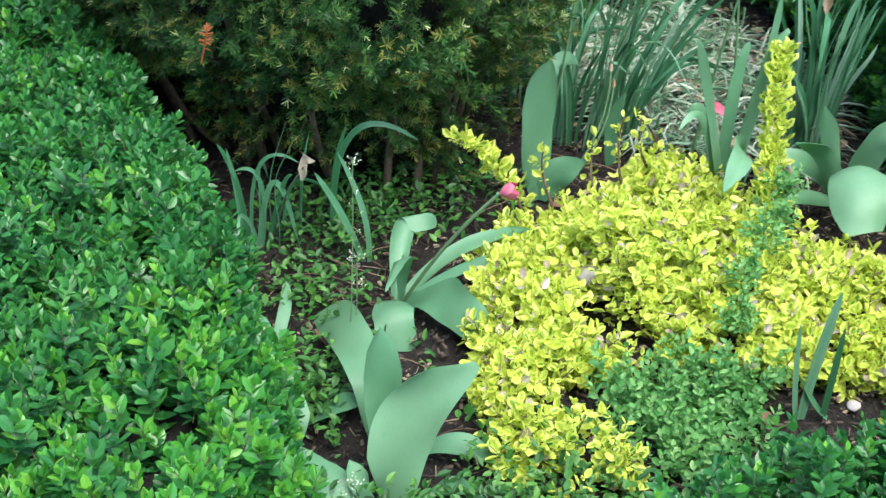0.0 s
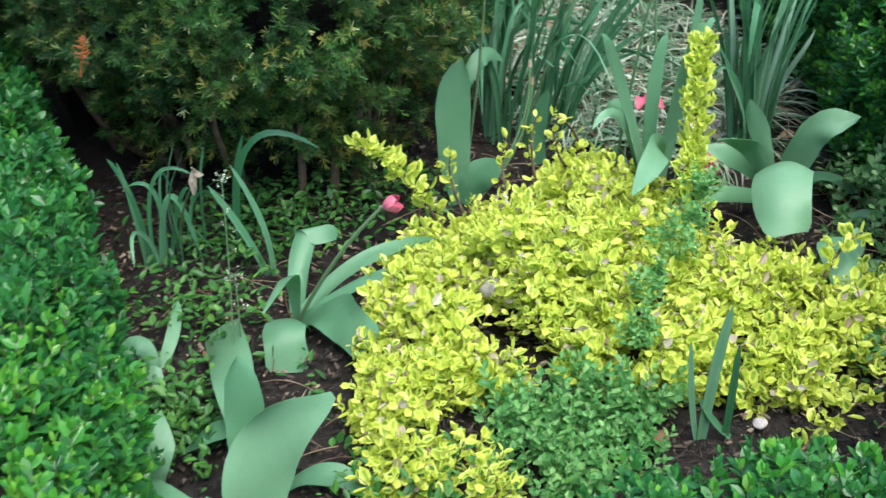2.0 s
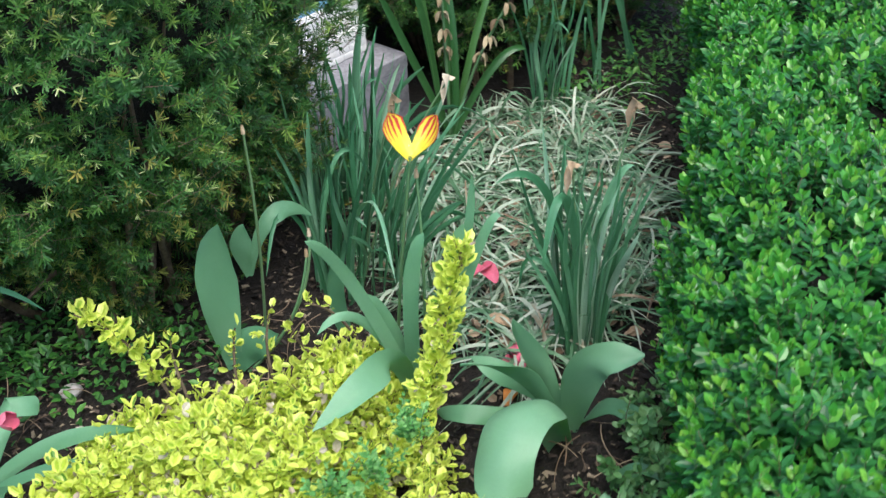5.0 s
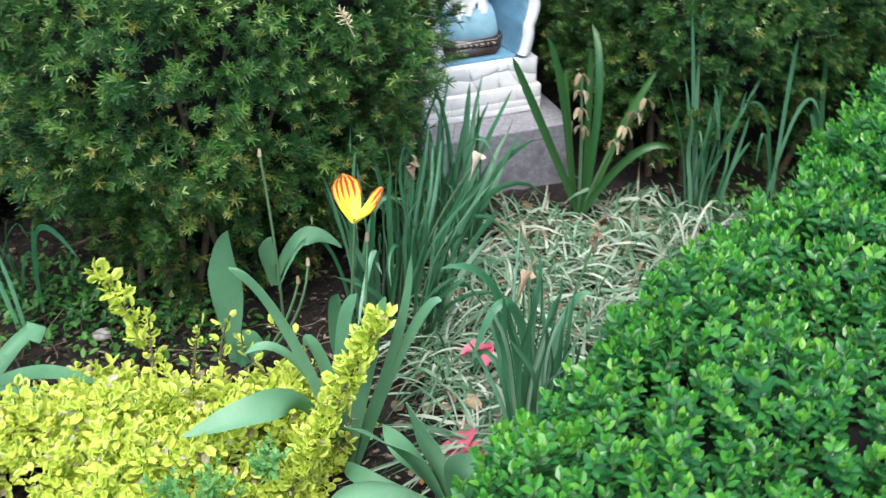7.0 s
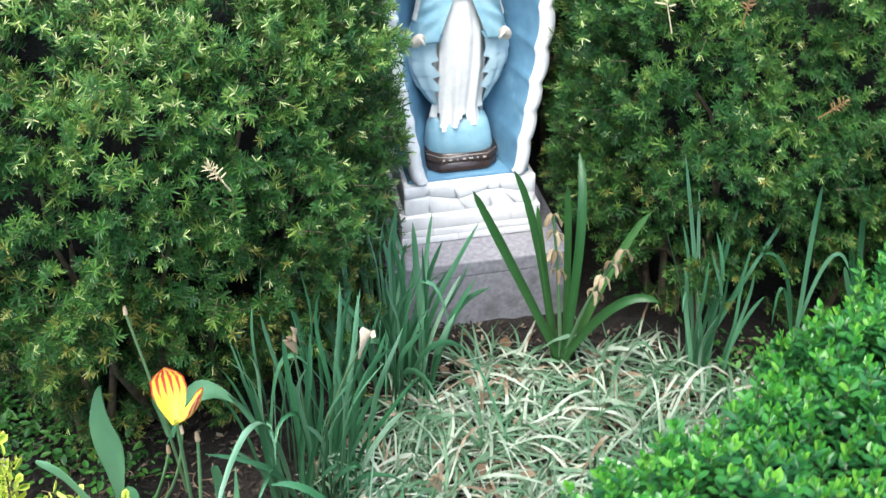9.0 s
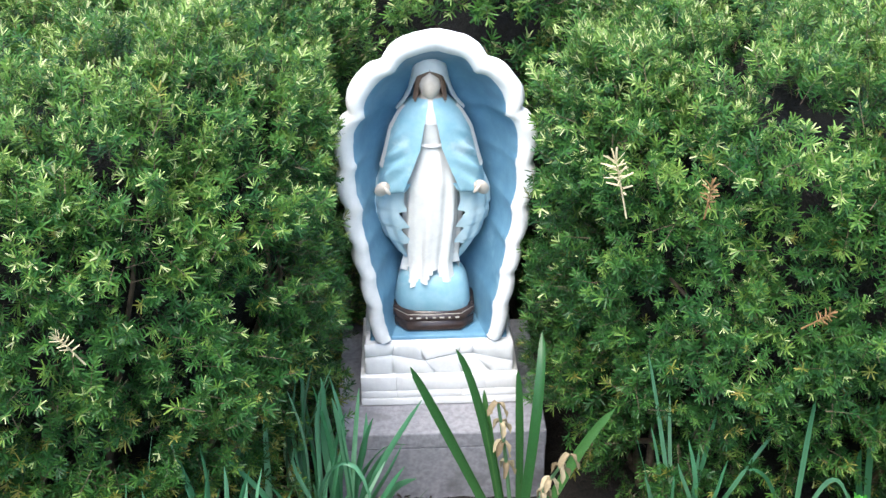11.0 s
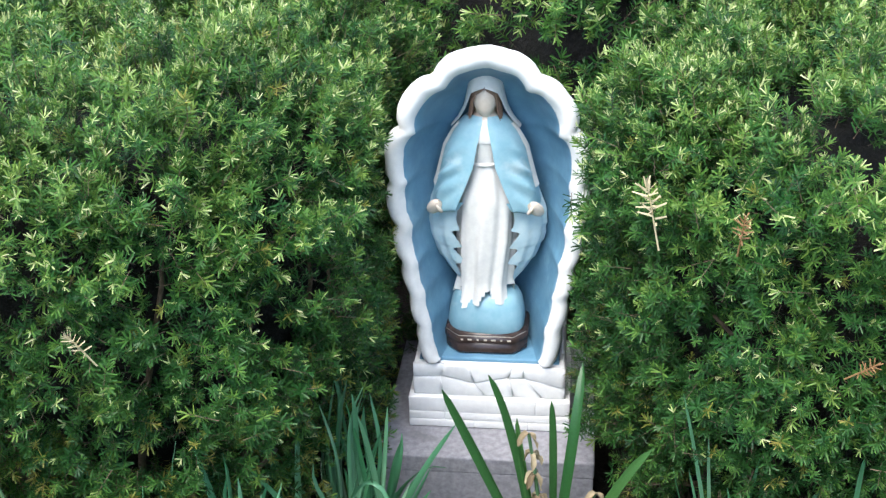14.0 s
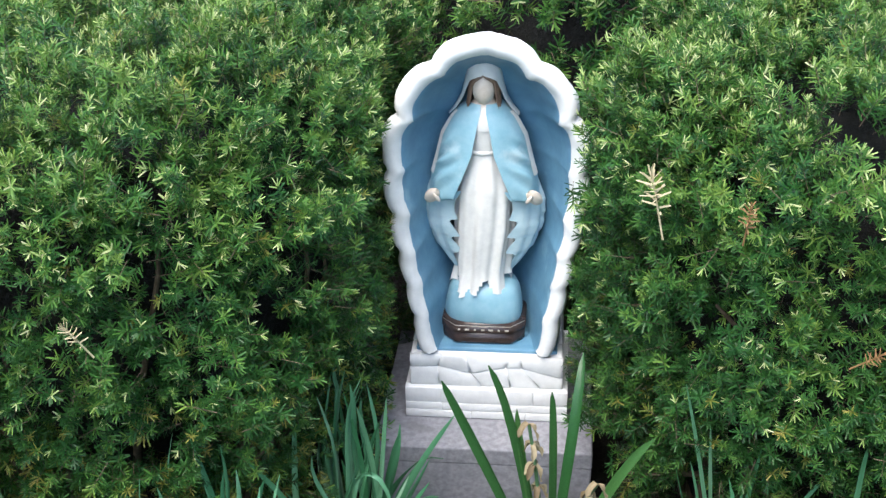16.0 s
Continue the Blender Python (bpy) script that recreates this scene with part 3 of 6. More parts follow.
def blade_mesh(name, line, width, mat, facing=(-0.5, -0.8, 0.3), cup=0.25, shape="tulip", wave=0.0, twist=0.0, across=5, seed=0, side=None):
    """A leaf blade along a line: a channelled strip with a broad or strap outline, wavy margins and a thickness."""
    line = np.asarray(line, float)
    n = len(line)
    d = unit(np.gradient(line, axis=0))
    f = np.tile(np.array(facing, float), (n, 1))
    x = unit(np.cross(d, f)) if side is None else np.tile(side, (n, 1))
    for i in range(1, n):
        if x[i] @ x[i - 1] < 0:
            x[i] = -x[i]
    nz = np.cross(x, d)
    s = np.linspace(0, 1, n)
    tw = twist * s
    x, nz = x * np.cos(tw)[:, None] + nz * np.sin(tw)[:, None], nz * np.cos(tw)[:, None] - x * np.sin(tw)[:, None]
    if shape == "tulip":
        w = np.interp(s, [0, 0.12, 0.35, 0.6, 0.82, 0.94, 1], [0.34, 0.5, 0.82, 1.0, 0.72, 0.32, 0.03])
    elif shape == "hood":
        w = np.interp(s, [0, 0.15, 0.35, 0.55, 0.85, 0.95, 1], [0.4, 0.6, 0.9, 1.0, 1.0, 0.93, 0.72])
    elif shape == "petal":
        w = np.interp(s, [0, 0.2, 0.5, 0.75, 0.92, 1], [0.25, 0.7, 1.0, 0.95, 0.55, 0.08])
    else:
        w = np.interp(s, [0, 0.1, 0.6, 0.88, 0.96, 1], [0.75, 0.9, 1.0, 0.72, 0.38, 0.08])
    u = np.linspace(-1, 1, across)
    half = width / 2 * w
    spread = half[:, None] * u[None]
    if shape in ("tulip", "hood"):
        spread = spread * (1 + 0.1 * np.sin(6.5 * s + seed)[:, None] * (u > 0) + 0.1 * np.sin(7.5 * s + 2.0 * seed + 1)[:, None] * (u < 0))
    cupd = half[:, None] * cup * (u[None] ** 2) * np.interp(s, [0, 0.3, 1], [1.4, 0.8, 0.5])[:, None]
    wav = wave * width * np.sin(s * 9 + seed)[:, None] * (u[None] ** 2) * np.sign(u[None] + 0.01)
    V = line[:, None] + spread[..., None] * x[:, None] + (cupd + wav)[..., None] * nz[:, None]
    thick = min(0.0012, width * 0.05)
    V2 = V - nz[:, None] * thick
    i, j = np.meshgrid(np.arange(n - 1), np.arange(across - 1), indexing="ij")
    q = np.stack([i * across + j, i * across + j + 1, (i + 1) * across + j + 1, (i + 1) * across + j], -1).reshape(-1, 4)
    o = n * across
    VV, F = [V.reshape(-1, 3), V2.reshape(-1, 3)], [q, q[:, ::-1] + o]
    ac = np.tile(np.abs(u) * 1.0, n)
    rim = np.tile(np.abs(u), n) * 0.55 + np.repeat(s, across) * 0.45
    al = np.repeat(s, across)
    across_, rim_, along_ = [ac, ac], [rim, rim], [al, al]
    k, at = np.arange(n - 1), 2 * o
    for c in (0, across - 1):
        VV += [V[:, c], V2[:, c]]
        F.append(np.stack([at + k, at + k + 1, at + n + k + 1, at + n + k], -1))
        at += 2 * n
        across_.append(np.ones(2 * n))
        rim_.append(np.tile(0.55 + 0.45 * s, 2))
        along_.append(np.tile(s, 2))
    return grid_mesh(name, np.concatenate(VV), np.concatenate(F), mat, attrs={"across": np.concatenate(across_), "rim": np.concatenate(rim_), "along": np.concatenate(along_)})


# ---- ground ----
def ground_sheet():
    n, far = 64, 400.0
    t = np.linspace(-1, 1, n)
    c = np.sign(t) * (np.abs(t) ** 4 * far + np.abs(t) * 3)
    X, Y = np.meshgrid(c, c, indexing="ij")
    V = np.stack([X, Y, np.full_like(X, -0.03)], -1).reshape(-1, 3)
    i, j = np.meshgrid(np.arange(n - 1), np.arange(n - 1), indexing="ij")
    F = np.stack([i * n + j, (i + 1) * n + j, (i + 1) * n + j + 1, i * n + j + 1], -1).reshape(-1, 4)
    tagged(new("ground", grid_mesh("ground", V, F, M_LAWN)), "flat green lawn ground round the planting bed", "lawn", kind="structure")


def bed_soil():
    n = 150
    x, y = np.linspace(-2.7, 2.0, n), np.linspace(-2.9, 1.3, n)
    X, Y = np.meshgrid(x, y, indexing="ij")
    P = np.stack([X, Y, np.zeros_like(X)], -1).reshape(-1, 3)
    P[:, 2] = 0.012 * lobes(P, 7, 4) + 0.006 * lobes(P, 30, 2) - 0.004
    edge = np.minimum.reduce([P[:, 0] + 2.7, 2.0 - P[:, 0], P[:, 1] + 2.9, 1.3 - P[:, 1]])
    P[:, 2] -= 0.06 * np.clip(1 - edge / 0.15, 0, 1)
    i, j = np.meshgrid(np.arange(n - 1), np.arange(n - 1), indexing="ij")
    F = np.stack([i * n + j, (i + 1) * n + j, (i + 1) * n + j + 1, i * n + j + 1], -1).reshape(-1, 4)
    tagged(new("bed_soil", grid_mesh("bed_soil", P, F, M_SOIL)), "dark brown mulched soil of the planting bed", "soil", kind="structure")


ground_sheet()
bed_soil()

# ---- clipped yews ----
yew_shrub("yew_shrub", "large clipped dark green yew beside the shrine, yellowing low down",
          [(-1.24, 0.1), (-1.22, -0.42), (-1.1, -0.66), (-0.93, -0.81), (-0.72, -0.83), (-0.52, -0.765), (-0.33, -0.67), (-0.15, -0.48), (-0.115, -0.2), (-0.15, 0.0), (-0.25, 0.5), (-1.24, 0.6)], 1.03, 0.23, 11, dry=0.075, tuck=0.35, low_at=0.56, seen=(-1.65, 9, 0.42), lee=0.75)
yew_shrub("yew_shrub", "clipped dark green yew hugging the shrine's other flank",
          [(0.175, 0.12), (0.195, -0.12), (0.45, -0.26), (0.75, -0.24), (1.5, -0.08), (1.6, 0.75), (0.24, 0.75)], 1.03, 0.23, 12, dry=0.025, tuck=0.15, low_at=0.5, seen=(-9, 1.7, 0.6))
yew_shrub("yew_shrub", "taller yew hedge standing behind the shrine",
          [(-1.5, 0.74), (-0.5, 0.66), (-0.2, 0.36), (0.0, 0.3), (0.16, 0.38), (0.4, 0.68), (1.45, 0.8), (1.5, 1.12), (-1.5, 1.12)], 1.1, 0.2, 13, per_m2=280, dry=0.04, size=0.06)

# ---- boxwood hedges ----
box_hedge("boxwood_hedge", "low glossy boxwood hedge edging the bed, sprouting fresh tips",
          [(-1.02, 0.4), (-1.13, 0.0), (-1.34, -0.49), (-1.46, -0.82), (-1.57, -1.05), (-1.73, -1.32), (-1.92, -1.5), (-2.3, -1.4), (-2.1, -0.7), (-1.8, -0.1), (-1.5, 0.5)], 0.37, 21, size=0.066, fresh=0.95, per_m2=2300, young=4, back=(-1.35, -0.85))
box_hedge("boxwood_hedge", "broad bright green boxwood hedge bordering the bed, neatly clipped",
          [(-1.05, -2.03), (-0.75, -2.02), (-0.48, -1.92), (-0.3, -1.74), (-0.15, -1.55), (0.01, -1.36), (0.22, -1.15), (0.38, -1.0), (0.6, -0.72), (0.8, -0.48), (1.1, -0.2), (1.75, -0.55), (1.1, -1.4), (0.5, -2.0), (-0.1, -2.35), (-0.9, -2.4)], 0.54, 22, size=0.057, fresh=0.95, per_m2=2250, bed=(-0.75, 0.65, 0.0))
box_hedge("boxwood_hedge", "short loose boxwood at the front of the bed",
          [(-1.72, -1.63), (-1.5, -1.65), (-1.3, -1.74), (-1.06, -1.87), (-0.96, -2.08), (-1.0, -2.3), (-1.4, -2.15), (-1.75, -1.8)], 0.32, 23, size=0.06, round_=0.09, fresh=0.35)

# ---- shrine: plinth, base, niche, statue ----
SITE = Matrix.Translation((0.003, 0.011, 0.0)) @ Matrix.Rotation(TURN, 4, "Z")


def site_thing(name, z, label, category, y=0.0):
    ob = new(name)
    ob.matrix_world = SITE @ Matrix.Translation((0, y, z))
    return tagged(ob, label, category)


def plinth():
    ob = site_thing("concrete_plinth", 0.0, "plain grey weathered concrete plinth under the shrine", "plinth")
    part("block", bm_mesh("block", box_bm(0.434, 0.424, 0.15, (0, 0.115, 0.056), 0.003, 2, 0.001, 3), M_CONC), ob)
    part("cap_slab", bm_mesh("cap_slab", box_bm(0.436, 0.426, 0.04, (0, 0.115, 0.15), 0.004, 2, 0.001, 3), M_CONC), ob)


def base_core():
    """A wider lower tier and a narrower upper one, in one body."""
    bm = box_bm(0.327, 0.229, 0.078, (0, 0.118, 0.039), 0.008, 2)
    me = bm_mesh("tier", box_bm(0.308, 0.21, 0.076, (0, 0.118, 0.114), 0.01, 2), M_WHITE)
    bm.from_mesh(me)
    bpy.data.meshes.remove(me)
    return bm_mesh("base", bm, M_WHITE)


def shrine_base():
    """A tier of painted brick and a tier of painted field stone."""
    ob = part("base", base_core(), shrine, "white painted brick and stone base")
    g = np.random.default_rng(5)
    # three courses of brick, the top one the tallest
    z = 0.001
    for course, hgt in enumerate((0.019, 0.019, 0.036)):
        for side, span, at in (("front", 0.332, 0), ("left", 0.234, -1), ("right", 0.234, 1)):
            n = 3 if side == "front" else 2
            cuts = np.linspace(0, 1, n + 1)
            cuts[1:-1] += g.uniform(-0.12, 0.12, n - 1)
            for k in range(n):
                w = span * (cuts[k + 1] - cuts[k])
                along = span * ((cuts[k] + cuts[k + 1]) / 2 - 0.5)
                br = part("brick", bm_mesh("brick", box_bm(w - 0.0004, 0.02, hgt - 0.0004, (0, 0, hgt / 2), 0.0018, 2, 0.0008), M_WHITE, True), ob)
                if at == 0:
                    br.matrix_local = Matrix.Translation((along, 0.0095, z))
                else:
                    br.matrix_local = Matrix.Translation((at * (0.165 - 0.0095), 0.118 + along, z)) @ Matrix.Rotation(math.pi / 2, 4, "Z")
        z += hgt
    # two courses of flat, close-set irregular stones
    for side, span, at in (("front", 0.31, 0), ("left", 0.212, -1), ("right", 0.212, 1)):
        n = 5 if at == 0 else 3
        G = np.zeros((3, n + 1, 2))
        for r, zr in enumerate((0.0765, 0.115, 0.1515)):
            G[r, :, 0] = np.linspace(-span / 2, span / 2, n + 1)
            G[r, :, 1] = zr
            G[r, 1:-1, 0] += g.uniform(-0.4, 0.4, n - 1) * span / n
        G[1, :, 1] += g.uniform(-0.012, 0.012, n + 1)
        for r in range(2):
            for k in range(n):
                P = np.array([G[r, k], G[r, k + 1], G[r + 1, k + 1], G[r + 1, k]])
                c = P.mean(0)
                rings = []
                for shrink, y in ((0.0001, 0.014), (0.0002, 0.0095), (0.0022, 0.0078), (0.007, 0.0066)):
                    d = P - c
                    q = c + d * (1 - shrink / np.linalg.norm(d, axis=1, keepdims=True) * 1.4)
                    rings.append(np.c_[q[:, 0], np.full(4, y) + (g.normal(0, 0.0006, 4) if y < 0.009 else 0), q[:, 1]])
                V = np.concatenate(rings)
                F = [(q * 4 + e, q * 4 + (e + 1) % 4, q * 4 + 4 + (e + 1) % 4, q * 4 + 4 + e) for q in range(3) for e in range(4)] + [(12, 13, 14, 15)]
                st = part("stone", grid_mesh("stone", V, np.array(F), M_WHITE), ob)
                if at == -1:
                    st.matrix_local = Matrix.Translation((-0.1605, 0.118, 0)) @ Matrix.Rotation(-math.pi / 2, 4, "Z")
                elif at == 1:
                    st.matrix_local = Matrix.Translation((0.1605, 0.118, 0)) @ Matrix.Rotation(math.pi / 2, 4, "Z")
    part("floor", bm_mesh("floor", box_bm(0.285, 0.19, 0.012, (0, 0.118, 0.154), 0.004, 2), M_BLUE), ob, "blue painted niche floor")


def niche():
    """An upright scalloped shell: white rounded rim, blue hollow."""
    zc = np.array([0.155, 0.27, 0.43, 0.56, 0.64, 0.705, 0.757, 0.803, 0.818])
    xc = np.array([0.141, 0.158, 0.183, 0.192, 0.183, 0.158, 0.122, 0.07, 0.0])
    # notches between the scallops, by arc length from the floor
    t = np.r_[0, np.cumsum(np.hypot(np.diff(xc), np.diff(zc)))]
    n = 90
    s = np.linspace(0, t[-1], n)
    xs, zs = np.interp(s, t, xc), np.interp(s, t, zc)
    for _ in range(6):
        xs[1:-1] = (xs[:-2] + 2 * xs[1:-1] + xs[2:]) / 4
        zs[1:-1] = (zs[:-2] + 2 * zs[1:-1] + zs[2:]) / 4
    cuts = np.array([0.0, 0.1, 0.19, 0.275, 0.375, 0.49, 0.63, 0.78, 1.06]) / 0.92 * t[-1]
    k = np.searchsorted(cuts, s, side="right").clip(1, len(cuts) - 1)
    ph = (s - cuts[k - 1]) / (cuts[k] - cuts[k - 1])
    lump = np.sqrt(np.clip(1 - (2 * ph - 1) ** 2, 0, 1)) * np.interp(s / t[-1], [0, 0.35, 0.7, 1], [0.008, 0.013, 0.022, 0.02])
    zs[-1] = zs[-2]
    dx, dz = np.gradient(xs), np.gradient(zs)
    nx, nz = dz / np.hypot(dx, dz), -dx / np.hypot(dx, dz)
    X = np.r_[-xs[:-1], xs[::-1]]
    Z = np.r_[zs[:-1], zs[::-1]]
    NX = np.r_[-nx[:-1], nx[::-1]]
    NZ = np.r_[nz[:-1], nz[::-1]]
    LU = np.r_[lump[:-1], lump[::-1]]
    # section: outward offset, depth, share of the scallop, pull toward the middle
    sec = [(-0.085, 0.2, 0.2, 0.0), (-0.045, 0.13, 0.5, 0), (-0.014, 0.065, 0.9, 0), (0.0, 0.025, 1, 0), (-0.006, 0.005, 1, 0), (-0.016, 0.0, 0.9, 0), (-0.026, 0.004, 0.8, 0),
           (-0.032, 0.014, 0.65, 0), (-0.036, 0.04, 0.45, 0.0), (-0.042, 0.09, 0.3, 0.05), (-0.05, 0.14, 0.22, 0.16), (-0.058, 0.17, 0.18, 0.36), (-0.06, 0.185, 0.12, 0.62), (-0.06, 0.19, 0.1, 0.98)]
    mid = np.stack([np.zeros_like(X), 0.155 + (Z - 0.155) * 0.97], 1)
    rows = []
    for off, y, sc, pull in sec:
        px, pz = X + NX * (off + LU * sc - 0.012), Z + NZ * (off + LU * sc - 0.012)
        px = px + (mid[:, 0] - px) * pull
        pz = pz + (np.minimum(pz, 0.62) - pz) * pull
        # the hollow grows shallower towards its crown
        depth = y * (1 - (0.34 * np.clip((pz - 0.42) / 0.28, 0, 1) if len(rows) > 7 else 0))
        rows.append(np.stack([px, np.zeros_like(px) + depth, np.maximum(pz, 0.153)], 1))
    V = np.concatenate(rows)
    m, c = len(sec), len(X)
    V += 0.0022 * lobes(V, 28, 2)[:, None]
    i, j = np.meshgrid(np.arange(m - 1), np.arange(c - 1), indexing="ij")
    F = np.stack([i * c + j, i * c + j + 1, (i + 1) * c + j + 1, (i + 1) * c + j], -1).reshape(-1, 4)
    mi = np.where(i.ravel() >= 7, 1, 0)
    ob = part("niche", grid_mesh("niche", V, F, [M_WHITE, M_BLUE], mi), shrine, "scalloped white rim and blue hollow")
    # closed back
    b = rows[0]
    h = c // 2
    L, Rr = b[: h + 1], b[h:][::-1]
    V2 = np.concatenate([L, L * [0.5, 1, 1] + [0, 0.012, 0], L * [0, 1, 1] + [0, 0.016, 0], Rr * [0.5, 1, 1] + [0, 0.012, 0], Rr])
    r, q = np.meshgrid(np.arange(4), np.arange(h), indexing="ij")
    w = h + 1
    F2 = np.stack([r * w + q, r * w + q + 1, (r + 1) * w + q + 1, (r + 1) * w + q], -1).reshape(-1, 4)
    part("back", grid_mesh("back", V2, F2, M_WHITE), ob)


def ring_skin(zs, rx, ry, cx=None, cy=None, n=48, fold=None):
    """A closed skin of rings, open at both ends, with folds: fold(angle, row) gives a factor on the radius."""
    a = np.linspace(-np.pi, np.pi, n, endpoint=False)
    V = []
    for k, z in enumerate(zs):
        f = fold(a, k) if fold else 1.0
        V.append(np.stack([(cx[k] if cx is not None else 0) + rx[k] * np.sin(a) * f, (cy[k] if cy is not None else 0) - ry[k] * np.cos(a) * f, np.full(n, z)], 1))
    V = np.concatenate(V)
    i, j = np.meshgrid(np.arange(len(zs) - 1), np.arange(n), indexing="ij")
    F = np.stack([i * n + j, i * n + (j + 1) % n, (i + 1) * n + (j + 1) % n, (i + 1) * n + j], -1).reshape(-1, 4)
    return V, F, np.tile(a[None] + np.pi / n, (len(zs) - 1, 1)).ravel(), np.repeat(np.arange(len(zs) - 1), n)


def ring_open(zs, rx, ry, gap, cy, n=100, fold=None):
    """A skin of arcs open in front: each row runs from its gap angle round the back to the other side."""
    V, A = [], []
    for k, z in enumerate(zs):
        a = np.linspace(gap[k], 2 * np.pi - gap[k], n)
        f = fold(a, z) if fold else 1.0
        V.append(np.stack([rx[k] * np.sin(a) * f, cy[k] - ry[k] * np.cos(a) * f, np.full(n, z)], 1))
    i, j = np.meshgrid(np.arange(len(zs) - 1), np.arange(n - 1), indexing="ij")
    F = np.stack([i * n + j, i * n + j + 1, (i + 1) * n + j + 1, (i + 1) * n + j], -1).reshape(-1, 4)
    return np.concatenate(V), F


def statue():
    """One plain painted figure: veiled, in a mantle over a long gown, arms lowered and open, on a mound with a dark octagonal foot."""
    sets, slots = [], []

    def put(V, F, mi):
        sets.append((V, F))
        slots.append(np.broadcast_to(mi, len(F)))

    # foot: octagon in three steps
    def octo(w, d, z0, z1, slot, cut=0.028):
        p = np.array([(-w + cut, -d), (w - cut, -d), (w, -d + cut), (w, d - cut), (w - cut, d), (-w + cut, d), (-w, d - cut), (-w, -d + cut)])
        lo, hi = np.c_[p, np.full(8, z0)], np.c_[p, np.full(8, z1)]
        V = np.concatenate([lo, hi, [[0, 0, z0]], [[0, 0, z1]]])
        F = [(k, (k + 1) % 8, 8 + (k + 1) % 8, 8 + k) for k in range(8)] + [(8 + k, 8 + (k + 1) % 8, 8 + (k + 2) % 8, 17) for k in range(0, 8, 2)]
        put(V, np.array(F), slot)

    octo(0.083, 0.06, 0.0, 0.022, 3)
    octo(0.081, 0.058, 0.022, 0.0245, 5)
    octo(0.085, 0.062, 0.0245, 0.038, 3)
    octo(0.083, 0.06, 0.038, 0.0405, 5)
    octo(0.0835, 0.0605, 0.0405, 0.043, 3)
    for k, w in enumerate((0.005, 0.009, 0.004, 0.007, 0.01, 0.004, 0.008)):
        x = -0.048 + k * 0.016
        V = np.array([(x - w / 2, -0.0624, 0.0295), (x + w / 2, -0.0624, 0.0295), (x + w / 2, -0.0624, 0.0335), (x - w / 2, -0.0624, 0.0335)])
        put(V, np.array([(0, 1, 2, 3)]), 5)
    # mound
    zs = np.array([0.042, 0.048, 0.07, 0.094, 0.112, 0.122, 0.128, 0.13])
    V, F, a, k = ring_skin(zs, np.array([0.081, 0.083, 0.08, 0.075, 0.066, 0.05, 0.03, 0.002]), np.array([0.058, 0.06, 0.057, 0.052, 0.045, 0.034, 0.022, 0.002]), fold=lambda a, k: 1 + 0.05 * np.cos(4 * a + np.pi) + 0.03 * np.sin(3 * a + k * 0.3))
    put(V, F, 1)
    # gown: deep folds below the belt, spreading in a ragged hem over the mound
    zs = np.linspace(0.098, 0.47, 40)
    rx = np.interp(zs, [0.098, 0.115, 0.15, 0.24, 0.33, 0.405, 0.43, 0.47], [0.062, 0.057, 0.052, 0.058, 0.058, 0.036, 0.037, 0.045])
    ry = np.interp(zs, [0.098, 0.115, 0.15, 0.24, 0.33, 0.405, 0.43, 0.47], [0.058, 0.05, 0.044, 0.047, 0.046, 0.034, 0.036, 0.04])

    def gown_fold(a, k):
        amp = np.interp(zs[k], [0.1, 0.2, 0.33, 0.41], [0.1, 0.07, 0.035, 0.008])
        return 1 + amp * (np.sin(8 * a + 2.2 * np.sin(zs[k] * 9)) + 0.5 * np.sin(15 * a - zs[k] * 14 + 1))

    V, F, a, k = ring_skin(zs, rx, ry, cx=np.interp(zs, [0.1, 0.25, 0.4], [-0.006, 0, 0]), fold=gown_fold, n=110)
    hem = 0.112 + 0.016 * np.sin(5 * a + 0.7) + 0.008 * np.sin(11 * a)
    put(V, F[zs[k] > hem], 0)
    zs = np.array([0.403, 0.406, 0.41, 0.413])
    V, F, a, k = ring_skin(zs, np.array([0.036, 0.0395, 0.0395, 0.036]), np.array([0.033, 0.038, 0.038, 0.033]))
    put(V, F, 0)
    # back of the mantle below the sleeves, its front edges in steps
    zs = np.linspace(0.135, 0.36, 60)
    rx = np.interp(zs, [0.135, 0.16, 0.19, 0.215, 0.25, 0.3, 0.34, 0.36], [0.052, 0.072, 0.092, 0.104, 0.116, 0.117, 0.102, 0.094])
    ry = np.interp(zs, [0.135, 0.25, 0.36], [0.04, 0.052, 0.048])
    gap = np.interp(zs, [0.135, 0.17, 0.2, 0.3, 0.36], [1.2, 0.75, 0.55, 0.5, 0.5])
    step = np.interp((zs * 26) % 1.0, [0, 0.85, 1], [1, -1, 1]) * np.interp(zs, [0.15, 0.18, 0.26, 0.3], [0.4, 1, 1, 0])
    rx, gap = rx * (1 + 0.018 * step), gap - 0.13 * step
    put(*ring_open(zs, rx, ry, gap, np.full(60, 0.01), 110, lambda a, z: 1 + 0.018 * np.sin(17 * a + 6 * z)), 6)
    # mantle over the shoulders and arms, open in front, curled under at the sleeves' hem
    zs = np.r_[np.linspace(0.502, 0.325, 40), 0.321, 0.324, 0.335]
    rx = np.interp(zs, [0.32, 0.36, 0.38, 0.44, 0.475, 0.49, 0.502], [0.107, 0.101, 0.095, 0.08, 0.06, 0.045, 0.03])
    ry = np.interp(zs, [0.32, 0.38, 0.45, 0.49, 0.502], [0.062, 0.056, 0.05, 0.038, 0.028])
    half = np.interp(zs, [0.32, 0.36, 0.41, 0.45, 0.49], [0.058, 0.04, 0.021, 0.014, 0.005])
    gap = np.arcsin(np.clip(half / rx, 0, 0.99))
    rx[-3:] *= [0.97, 0.88, 0.8]
